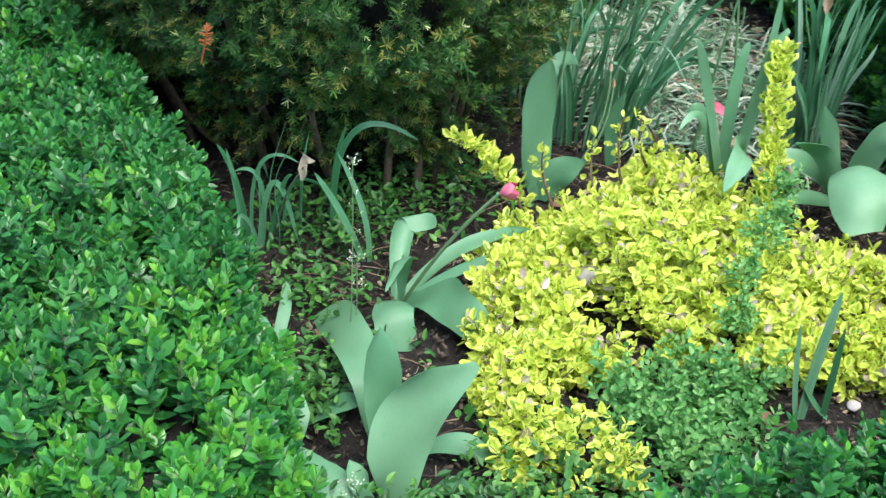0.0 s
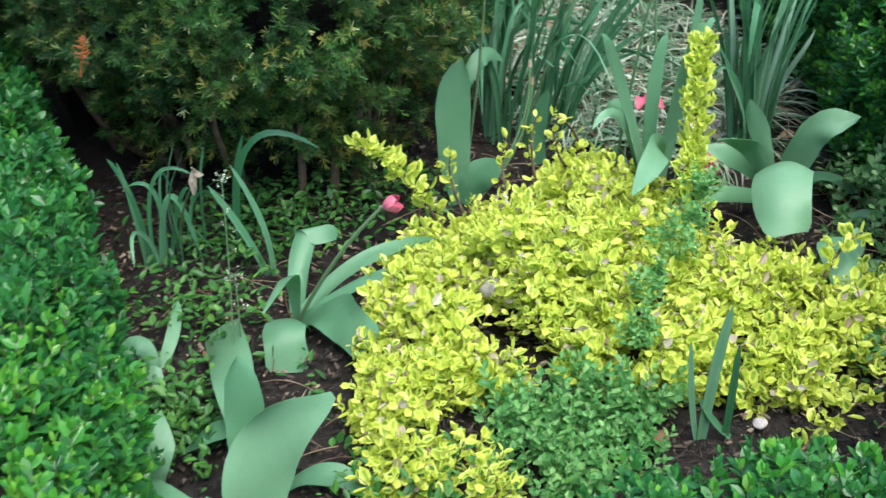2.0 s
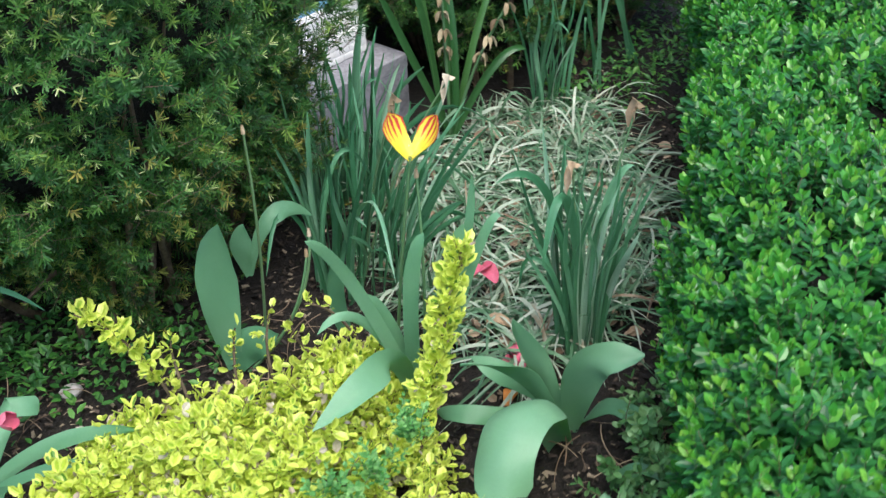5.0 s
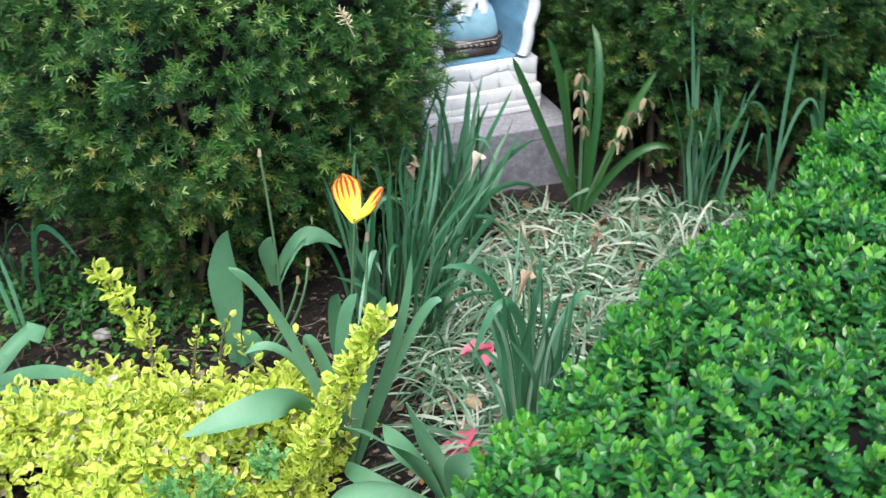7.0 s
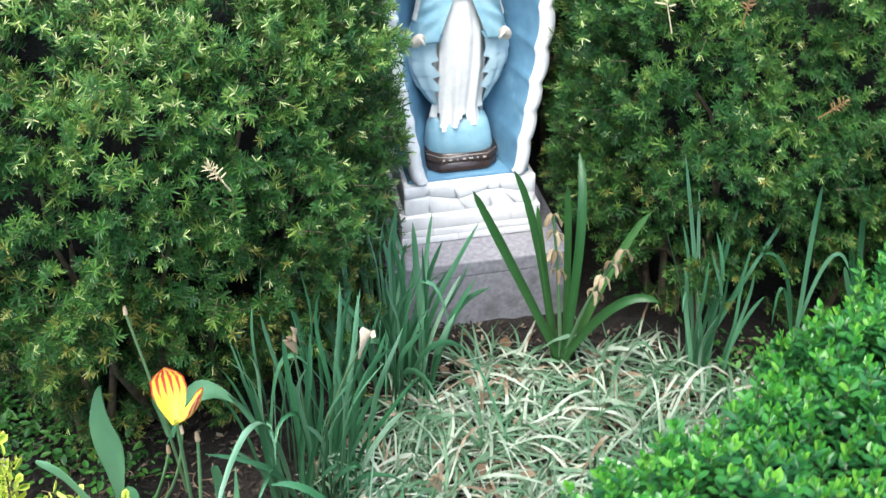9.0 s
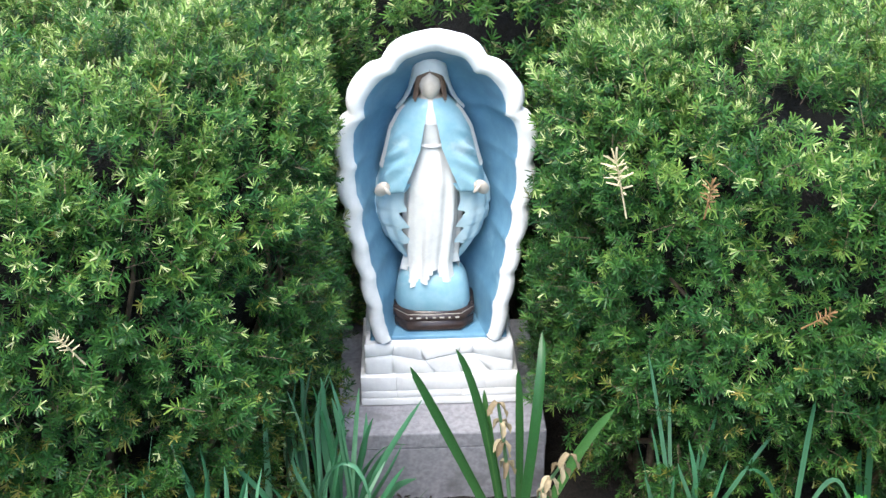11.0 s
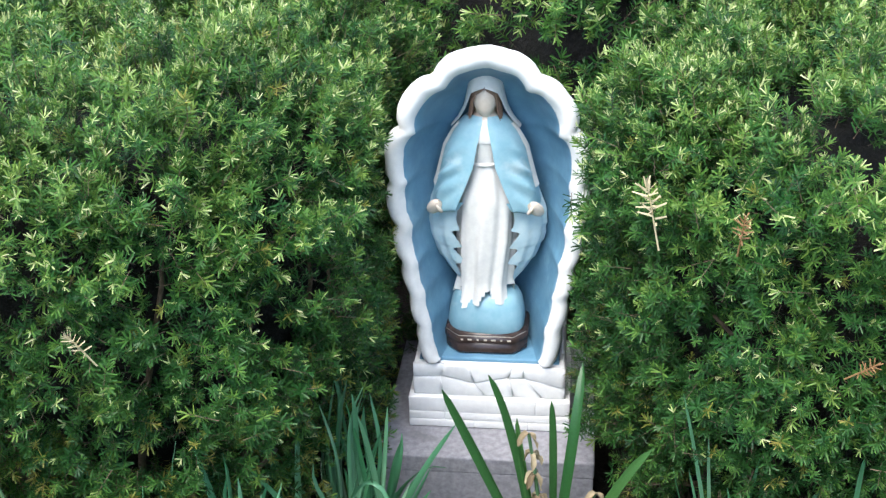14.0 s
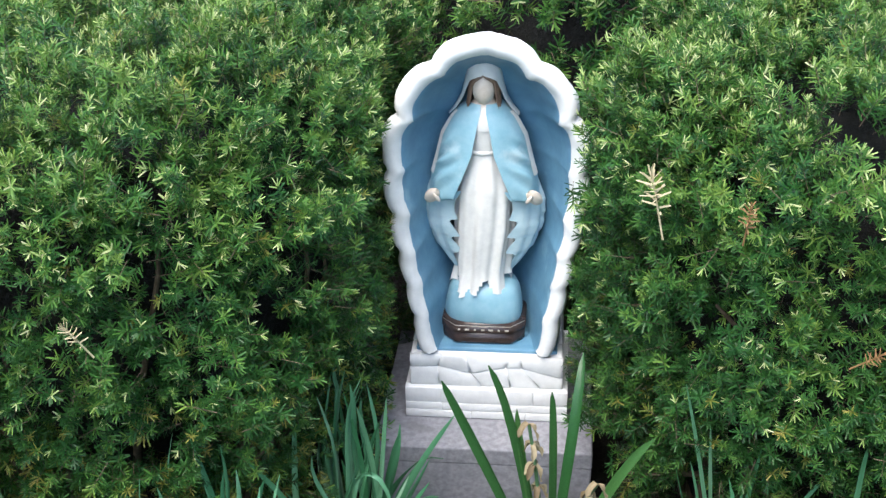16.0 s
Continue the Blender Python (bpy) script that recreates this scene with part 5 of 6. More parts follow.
LEAVES["H"] = [
    ((0.220, -0.260, 0.004), (0.097, -0.267, 0.324), (0.033, -0.280, 0.470), 0.0240),
    ((0.220, -0.260, 0.004), (0.164, -0.253, 0.364), (0.114, -0.264, 0.512), 0.0208),
    ((0.220, -0.260, 0.004), (0.259, -0.234, 0.362), (0.244, -0.135, 0.489), 0.0240),
    ((0.220, -0.260, 0.004), (0.321, -0.221, 0.262), (0.395, -0.206, 0.392), 0.0224),
    ((0.220, -0.260, 0.004), (0.329, -0.302, 0.232), (0.423, -0.303, 0.234), 0.0240),
    ((0.220, -0.260, 0.004), (0.229, -0.240, 0.335), (0.222, -0.242, 0.471), 0.0184),
    ((0.220, -0.260, 0.004), (0.177, -0.251, 0.301), (0.163, -0.254, 0.426), 0.0168),
]
LEAVES["X"] = [
    ((0.522, -0.212, 0.031), (0.496, -0.217, 0.294), (0.449, -0.257, 0.556), 0.0097),
    ((0.528, -0.210, 0.031), (0.556, -0.205, 0.264), (0.573, -0.201, 0.418), 0.0097),
    ((0.516, -0.213, 0.031), (0.508, -0.215, 0.236), (0.489, -0.218, 0.457), 0.0090),
    ((0.534, -0.209, 0.031), (0.611, -0.194, 0.234), (0.694, -0.146, 0.385), 0.0083),
    ((0.513, -0.213, 0.031), (0.475, -0.323, 0.299), (0.454, -0.443, 0.314), 0.0060),
    ((0.528, -0.210, 0.031), (0.548, -0.206, 0.176), (0.552, -0.205, 0.348), 0.0083),
    ((0.525, -0.211, 0.031), (0.494, -0.217, 0.237), (0.463, -0.224, 0.378), 0.0075),
]
LEAVES["Yd"] = [
    ((0.745, -0.199, 0.167), (0.731, -0.199, 0.337), (0.734, -0.199, 0.470), 0.0102),
    ((0.756, -0.199, 0.168), (0.697, -0.199, 0.263), (0.637, -0.211, 0.306), 0.0085),
    ((0.762, -0.198, 0.169), (0.767, -0.198, 0.313), (0.816, -0.212, 0.273), 0.0085),
    ((0.733, -0.199, 0.166), (0.689, -0.200, 0.248), (0.675, -0.220, 0.130), 0.0068),
]
LEAVES["Z"] = [
    ((0.863, -0.136, 0.103), (0.850, -0.132, 0.277), (0.845, -0.130, 0.440), 0.013),
    ((0.853, -0.133, 0.099), (0.844, -0.130, 0.217), (0.832, -0.127, 0.327), 0.013),
    ((0.869, -0.158, 0.122), (0.842, -0.162, 0.180), (0.821, -0.155, 0.246), 0.013),
]
# large bent leaves: plant, way from foot to tip, across, width, outline, sag of the margins
BENT = [
    ("C", [(-1.118, -0.862, 0.0), (-1.06, -0.81, 0.075), (-1.008, -0.775, 0.118), (-0.99, -0.79, 0.118), (-0.992, -0.812, 0.1)], (0.8, -0.55, 0.1), 0.054, "hood", -0.5),
    ("C", [(-1.122, -0.87, 0.0), (-1.138, -0.895, 0.11), (-1.183, -0.937, 0.17), (-1.27, -0.985, 0.165)], (0.7, -0.6, 0.3), 0.034, "tulip", -0.2),
    ("C", [(-1.115, -0.87, 0.01), (-1.1, -0.94, 0.06), (-1.108, -1.0, 0.065), (-1.118, -1.066, 0.055)], (0.7, -0.1, 0.68), 0.08, "hood", 0.1),
    ("C", [(-1.12, -0.88, 0.01), (-1.165, -0.905, 0.06), (-1.2, -0.935, 0.05), (-1.22, -0.96, 0.0)], (0.72, -0.6, -0.1), 0.08, "hood", -0.4),
    ("F", [(-1.42, -1.12, 0.02), (-1.385, -1.05, 0.1), (-1.305, -0.92, 0.08), (-1.235, -0.785, 0.02)], (0.9, -0.15, 0.3), 0.078, "hood", -0.15),
    ("F", [(-1.5, -1.235, 0.0), (-1.482, -1.236, 0.09), (-1.448, -1.24, 0.17), (-1.415, -1.262, 0.228)], (0.75, -0.65, 0.05), 0.112, "hood", 0.2),
    ("F", [(-1.47, -1.19, 0.0), (-1.445, -1.155, 0.1), (-1.43, -1.14, 0.17), (-1.42, -1.127, 0.234)], (0.8, -0.55, 0.0), 0.062, "tulip", 0.2),
    ("W", [(-0.36, -1.1, 0.0), (-0.43, -1.155, 0.19), (-0.52, -1.218, 0.24), (-0.64, -1.253, 0.217)], None, 0.052, "tulip", 0.25),
    ("R", [(-0.19, -1.3, 0.0), (-0.255, -1.335, 0.15), (-0.335, -1.375, 0.197), (-0.398, -1.422, 0.168), (-0.425, -1.458, 0.122)], (0.68, -0.66, 0.2), 0.108, "hood", -0.6),
    ("R", [(-0.165, -1.29, 0.0), (-0.175, -1.325, 0.14), (-0.163, -1.358, 0.21), (-0.105, -1.408, 0.228)], None, 0.074, "tulip", 0.2),
    ("R", [(-0.17, -1.28, 0.0), (-0.205, -1.272, 0.13), (-0.235, -1.262, 0.205), (-0.26, -1.251, 0.272)], (0.75, -0.6, 0.1), 0.046, "tulip", 0.35),
    ("R", [(-0.17, -1.285, 0.0), (-0.24, -1.27, 0.14), (-0.31, -1.26, 0.2), (-0.366, -1.251, 0.222)], (0.6, -0.7, 0.3), 0.048, "tulip", 0.2),
    ("R", [(-0.3, -1.47, 0.0), (-0.35, -1.505, 0.1), (-0.405, -1.55, 0.105), (-0.468, -1.64, 0.03)], (0.62, -0.75, 0.1), 0.076, "tulip", -0.25),
]
TULIPS = {
    "A": ((-0.580, -0.800, 0.0), "tulip with one tall upright grey-green leaf, out of bloom"),
    "W": ((-0.360, -1.100, 0.0), "tulip with long arching grey-green leaves rising from the euonymus"),
    "R": ((-0.178, -1.294, 0.0), "tulip with broad drooping grey-green leaves, out of bloom"),
    "C": ((-1.128, -0.869, 0.0), "flopped tulip with a faded pink flower and sprawling leaves"),
    "F": ((-1.490, -1.231, 0.0), "tulip with very broad wavy grey-green leaves, out of bloom"),
    "K": ((-0.500, -0.700, 0.0), "shaded tulip under the yew with a bare seed stalk"),
    "L": ((-1.412, -0.814, 0.0), "small tulip with curled leaves beside the boxwood"),
    "Y": ((-0.36, -1.0, 0.0), "yellow tulip streaked with red, in full bloom"),
}
STRAPS = {
    "N": ((-1.050, -0.700, 0.0), "daffodil with bent pale blue-green blades"),
    "N2": ((-0.970, -0.640, 0.0), "daffodil with a long blade arching over"),
    "I": ((-0.881, -1.595, 0.0), "few upright bulb blades standing in bare soil"),
    "X": ((0.530, -0.210, 0.0), "daffodil with sparse upright blades in front of the yew"),
    "Yd": ((0.730, -0.200, 0.0), "daffodil with a few thin bent blades by the yew"),
    "G": ((-0.033, -1.138, 0.0), "daffodil with a pale blade folded sharply over"),
    "Z": ((0.904, -0.147, 0.0), "daffodil with short upright blades by the boxwood"),
    "D": ((-1.130, -0.560, 0.0), "dark daffodil clump drooping under the yew"),
}


def local(p, base):
    return tuple(np.subtract(p, base))


def stem_part(parent, pts, base, r0=0.0035, r1=0.0028, name="stem", mat=None):
    line = bezier3(*[local(p, base) for p in pts], 10)
    return part(name, tube_mesh(name, [(line, r0, r1)], mat or M_STEM, 7), parent)


def flower(parent, place, size, mat, opening, tilt, n=6, seed=0, name="flower", angles=None):
    """A tulip flower: cupped petals round a short middle."""
    g = np.random.default_rng(seed)
    fl = part(name, tube_mesh("receptacle", [(np.array([(0, 0, -0.004), (0, 0, 0.0), (0, 0, 0.006)]), 0.0045, 0.003)], M_STEM, 7), parent)
    fl.matrix_local = Matrix.Translation(place) @ Euler(tilt).to_matrix().to_4x4()
    for k, a in enumerate(angles or [k * 2 * np.pi / n for k in range(n)]):
        a = a + g.normal(0, 0.1)
        o = opening * g.uniform(0.7, 1.3)
        r = np.array([np.cos(a), np.sin(a), 0])
        line = bezier3((0, 0, 0), r * size * (0.3 + 0.25 * o) + [0, 0, size * 0.45], r * size * (0.12 + 0.7 * o) + [0, 0, size * (1.0 - 0.25 * o)], 9)
        part("petal", blade_mesh("petal", line, size * 0.6, mat, facing=-r + np.array([0, 0, 0.2]), cup=0.5, shape="petal", wave=0.03, seed=k), fl)
    return fl


def bulbs():
    made = {}
    for key, (base, label) in TULIPS.items():
        made[key] = thing("tulip", base, label, "tulip", "tulips in the bed")
    for key, (base, label) in STRAPS.items():
        made[key] = thing("daffodil" if key != "I" else "bulb_blades", base, label, "daffodil", "daffodils in the bed")
    where = {**TULIPS, **STRAPS}
    for n, (key, p0, p1, p2, w) in enumerate((key, *row) for key in where for row in LEAVES[key]):
        base = where[key][0]
        strap = key in STRAPS
        if key in ("W", "X", "Yd", "Z"):
            p0 = tuple(np.add(base, (0.012 * math.cos(2.4 * n), 0.012 * math.sin(2.4 * n), 0.0)))
        p0, p1, p2 = ((p[0], p[1], max(p[2], 0.004)) for p in (p0, p1, p2))
        line = bezier3(*[local(p, base) for p in (p0, p1, p2)], 14)
        low = max(p1[2], p2[2]) < 0.1
        face = (-0.2, -0.35, 0.9) if low else (-0.45, -0.75, 0.45) if key not in "RF" else (-0.6, -0.6, 0.5)
        hood = p2[2] < p1[2] + 0.03
        flat = unit(np.cross(np.subtract(p1, p0), np.subtract(p2, p1)))
        side = flat if hood and not strap and abs(flat @ np.array(face)) < 0.45 else None
        if side is not None and np.cross(side, line[8] - line[6])[2] < 0:
            side = -side
        me = blade_mesh("leaf", line, w, M_DAFF if strap else M_TULIP, face, (-0.12 if hood else 0.03) if not strap else 0.15, "strap" if strap or w < 0.036 else "hood" if side is not None and w > 0.065 else "tulip", (0.15 if w > 0.1 else 0.08) if not strap else 0.0, 0.0, 7 if not strap else 4, n, side)
        part("leaf", me, made[key])
    for n, (key, way, side, w, shape, sag) in enumerate(BENT):
        base = TULIPS[key][0]
        line = through_points([local(p, base) for p in way], 18)
        if side is not None:
            side = unit(np.array(side))
            if np.cross(side, line[9] - line[6])[2] < 0:
                side = -side
        part("leaf", blade_mesh("leaf", line, w, M_TULIP, (-0.5, -0.7, 0.5), sag, shape, 0.1, 0.0, 9, n + 3, side), made[key])
    # yellow tulip in bloom, its seed-headed neighbour stalks
    b = TULIPS["Y"][0]
    stem_part(made["Y"], (b, (-0.352, -1.03, 0.26), (-0.337, -1.07, 0.518)), b)
    flower(made["Y"], local((-0.337, -1.07, 0.518), b), 0.086, M_YELLOW, 0.72, (0.1, 0.0, 0.0), seed=2, angles=(-0.1, 2.03))
    # flopped pink tulip
    b = TULIPS["C"][0]
    stem_part(made["C"], (b, (-1.1, -0.96, 0.17), (-1.055, -1.05, 0.296)), b, 0.004, 0.0032)
    flower(made["C"], local((-1.055, -1.05, 0.296), b), 0.036, M_PINK, 0.3, (0.9, 0.9, 0), 4, seed=5)
    # bare stalks with seed pods
    for key, top, bend in (("K", (-0.514, -0.787, 0.5), (-0.5, -0.75, 0.26)), ("W", (-0.317, -1.051, 0.47), (-0.33, -1.08, 0.24)), ("A", (-0.453, -0.857, 0.255), (-0.5, -0.86, 0.12)), ("A", (-0.433, -0.833, 0.28), (-0.47, -0.84, 0.13))):
        b = TULIPS[key][0]
        st = stem_part(made[key], (b, bend, top), b, 0.0035, 0.0025, "seed_stalk")
        q = np.array(local(top, b))
        part("seed_pod", tube_mesh("seed_pod", [(np.array([q, q + [0, 0, 0.006], q + [0, 0, 0.012], q + [0, 0, 0.016]]), 0.0045, 0.0025)], M_PAPER, 7), made[key])


bulbs()


def daffodil_clump(base, n, high, spread, seed, lean=(0, 0), dead=(), mat=None, name="daffodil", width=0.011, bent=0.2, label="daffodil clump of upright blue-green blades, out of bloom", droop=0.25):
    g = np.random.default_rng(seed)
    ob = thing(name, base, label, name.replace("_", " "), "daffodils in the bed")
    for k in range(n):
        a = g.uniform(0, 6.28)
        r = spread * np.sqrt(g.uniform())
        foot = np.array([np.cos(a) * r, np.sin(a) * r, 0]) * 0.75
        h = high * g.uniform(0.55, 1.05)
        out = np.array([np.cos(a), np.sin(a), 0]) * (r * g.uniform(0.1, 1.0) + 0.01) + np.array([*lean, 0]) * h + g.normal(0, 0.035, 3) * [1, 1, 0]
        tip = foot + out + [0, 0, h]
        mid = foot + out * 0.3 + [0, 0, h * 0.55]
        if g.uniform() < bent:
            tip = foot + out * 2.4 + [0, 0, h * g.uniform(0.45, 0.75)]
            mid = foot + out * 0.9 + [0, 0, h * 0.8]
        line = bezier3(foot, mid, tip, 12)
        t = np.linspace(0, 1, 12)[:, None]
        line = line + np.array([np.cos(a + 1.6), np.sin(a + 1.6), 0]) * 0.02 * np.sin(t * g.uniform(3, 7) + g.uniform(0, 6)) * t
        part("leaf", blade_mesh("leaf", line, width * g.uniform(0.75, 1.25), mat or M_DAFF, (np.cos(a + 1), np.sin(a + 1), 0.25), 0.4, "strap", 0, g.normal(0, 0.3), 5, k), ob)
    for k, top in enumerate(dead):
        a, top = 2.0 * k, np.subtract(top, base)
        line = bezier3((0, 0, 0), top * [0.4, 0.4, 0.55], top, 9)
        part("flower_stalk", tube_mesh("flower_stalk", [(line, 0.003, 0.002)], M_STEM, 6), ob)
        tip = top + np.array([np.cos(a + 1.5), np.sin(a + 1.5), 0]) * 0.02 + [0, 0, -0.045]
        part("withered_flower", blade_mesh("withered_flower", bezier3(top, top + [0.004, 0, 0.012], tip, 7), 0.03, M_PAPER, (0.3, -0.8, 0.2), 0.8, "petal", 0.1, 1.2, 5, k), ob)
    return ob


daffodil_clump((-0.25, -0.66, 0), 66, 0.44, 0.14, 61, (0.08, -0.12), ((-0.224, -0.812, 0.484), (-0.096, -0.794, 0.487)), width=0.0105, bent=0.1)
daffodil_clump((-0.02, -1.12, 0), 42, 0.48, 0.055, 62, (-0.02, -0.03), ((0.06, -1.16, 0.53), (-0.043, -1.121, 0.43)), width=0.0108, bent=0.06)
daffodil_clump((-0.15, -0.36, 0), 66, 0.44, 0.13, 63, (-0.02, -0.04), width=0.0125)
daffodil_clump((0.545, -0.235, 0), 13, 0.36, 0.06, 64, (0.02, -0.02), width=0.0095, bent=0.08, label="sparse daffodil clump of upright blades in front of the yew")
daffodil_clump((-1.13, -0.5, 0), 8, 0.28, 0.08, 67, (0.0, -0.05), ((-1.153, -0.655, 0.25),), bent=0.6, width=0.008, label="shaded daffodil clump with drooping blades under the yew")


def hyacinth():
    b = (0.225, -0.25, 0.0)
    ob = thing("hyacinth", b, "hyacinth with broad glossy strap leaves and dried flower spikes", "hyacinth")
    for k, (key, p0, p1, p2, w) in enumerate(("H", *row) for row in LEAVES["H"]):
        p0 = (b[0] + 0.012 * math.cos(2.4 * k), b[1] + 0.012 * math.sin(2.4 * k), 0.0)
        line = bezier3(*[local(p, b) for p in (p0, p1, p2)], 12)
        part("leaf", blade_mesh("leaf", line, w * 0.85, M_HYA, (-0.1, -0.8, 0.5), 0.45, "strap", 0, 0, 5, k), ob)
    g = np.random.default_rng(9)
    for top in ((0.196, -0.285, 0.425), (0.338, -0.352, 0.39)):
        top = np.subtract(top, b)
        line = bezier3((0, 0, 0), top * [0.4, 0.4, 0.55], top, 9)
        part("flower_stalk", tube_mesh("flower_stalk", [(line, 0.005, 0.003)], M_STEM, 7), ob)
        for k in range(14):
            q = line[5 + k // 4]
            a = k * 2.4
            tip = q + np.array([np.cos(a) * 0.018, np.sin(a) * 0.018, -0.026])
            part("withered_floret", blade_mesh("withered_floret", bezier3(q, q + (tip - q) * 0.5 + [0, 0, 0.01], tip, 6), 0.013, M_WITHER, (0, 0, 1), 0.9, "petal", 0.15, 1.0, 5, k), ob)


hyacinth()


# ---- variegated grass ----
def grass_tuft(place, n, reach, seed):
    g = np.random.default_rng(seed)
    a = g.uniform(0, 2 * np.pi, n)
    r = reach * g.uniform(0.5, 1.25, n)
    hgt = reach * g.uniform(0.1, 0.5, n) * np.where(g.uniform(0, 1, n) < 0.12, 1.8, 1.0)
    K = 7
    t = np.linspace(0, 1, K)
    foot = g.normal(0, 0.028, (n, 2))
    side = g.normal(0, 0.45, n)
    rad = np.stack([np.cos(a), np.sin(a)], 1)
    prp = np.stack([-np.sin(a), np.cos(a)], 1)
    xy = foot[:, None] + rad[:, None] * (r[:, None] * t[None] ** 1.25)[..., None] + prp[:, None] * (side * r)[:, None, None] * (t[None, :, None] ** 2)
    z = hgt[:, None] * 4 * (t * (1 - t * 0.82))[None] * 0.62
    z = np.maximum(z, 0.004 + 0.012 * g.uniform(0, 1, (n, 1)) ** 2 * 3)
    C = np.concatenate([xy, z[..., None]], -1)
    w = 0.0029 * np.interp(t, [0, 0.2, 0.7, 1], [0.7, 1, 0.9, 0.1])[None] * g.uniform(0.7, 1.3, n)[:, None]
    off = np.concatenate([prp[:, None] * w[..., None], (w * g.normal(0, 0.5, n)[:, None])[..., None]], -1)
    V = np.stack([C - off, C + off], 2).reshape(-1, 3)
    i, j = np.meshgrid(np.arange(n), np.arange(K - 1), indexing="ij")
    q = i * 2 * K + 2 * j
    F = np.stack([q, q + 1, q + 3, q + 2], -1).reshape(-1, 4)
    ob = new("variegated_grass", grid_mesh("variegated_grass", V, F, M_GRASS, smooth=False))
    ob.location = place
    tagged(ob, "arching tuft of white and green striped grass, partly dry", "grass", "variegated grass tufts", "stuff")


g0 = np.random.default_rng(77)
GRASS = smooth_ring([(-0.22, -1.02), (-0.2, -0.82), (-0.13, -0.55), (-0.1, -0.42), (0.06, -0.22), (0.33, -0.24), (0.57, -0.27), (0.6, -0.4), (0.5, -0.7), (0.3, -0.95), (0.06, -1.14), (-0.1, -1.12)], 2)
tufts = []
while len(tufts) < 33:
    q = g0.uniform(GRASS.min(0), GRASS.max(0))
    if inside(GRASS, q[None])[0] and all(np.hypot(*(q - p)) > 0.105 for p in tufts):
        tufts.append(q)
for k, q in enumerate(tufts):
    grass_tuft((q[0], q[1], 0.0), 74, g0.uniform(0.13, 0.2), 700 + k)


def leaf_litter():
    g = np.random.default_rng(93)
    Q = g.uniform(GRASS.min(0) - 0.05, GRASS.max(0) + 0.05, (520, 2))
    Q = Q[inside(GRASS, Q) | (g.uniform(0, 1, len(Q)) < 0.35)]
    n = len(Q)
    D = unit(np.c_[g.normal(0, 1, (n, 2)), g.normal(0, 0.2, n)])
    V, F = scatter(RICH_V * [1.1, 1, 2.0], RICH_F, np.c_[Q, g.uniform(0.008, 0.035, n)], frames_of(D, np.tile([0, 0, 1.0], (n, 1)) + g.normal(0, 0.35, (n, 3))), g.uniform(0.018, 0.045, n))
    tagged(new("leaf_litter", grid_mesh("leaf_litter", V, F, M_LITTER, smooth=False)), "dry tan leaf litter caught under the striped grass", "leaf litter", kind="stuff")


leaf_litter()


# ---- weeds, petals, litter ----
def flowering_weed(base, top, seed):
    """Thin weed with a loose head of tiny white florets."""
    g = np.random.default_rng(seed)
    ob = thing("flowering_weed", base, "thin weed with a loose head of tiny white flowers", "weed", "flowering weeds")
    t = np.array(local(top, base))
    line = bezier3((0, 0, 0), t * [0.45, 0.45, 0.5] + [0.006, 0, 0], t, 10)
    paths, heads = [(line, 0.0014, 0.0009)], []
    for k in range(16):
        q = line[9] if k < 10 else line[5 + k % 4]
        a = k * 2.4
        e = q + np.array([np.cos(a), np.sin(a), 0]) * g.uniform(0.006, 0.018) + [0, 0, g.uniform(-0.004, 0.012)]
        paths.append((np.array([q, (q + e) / 2 + [0, 0, 0.003], e]), 0.0005, 0.0004))
        heads.append(e)
    part("stem", tube_mesh("stem", paths, M_STEM, 4), ob)
    H = np.array(heads)
    n = len(H) * 3
    P = np.repeat(H, 3, 0) + g.normal(0, 0.0022, (n, 3))
    V, F = scatter(LEAF_V, LEAF_F, P, frames_of(unit(g.normal(0, 1, (n, 3))), g.normal(0, 1, (n, 3))), np.full(n, 0.004))
    part("florets", grid_mesh("florets", V, F, M_WHITEFL), ob, "tiny white florets", "stuff")


flowering_weed((-1.31, -0.93, 0), (-1.25, -0.89, 0.37), 1)
flowering_weed((-1.29, -0.92, 0), (-1.265, -0.91, 0.2), 2)
flowering_weed((-1.54, -1.2, 0), (-1.6, -1.25, 0.11), 3)


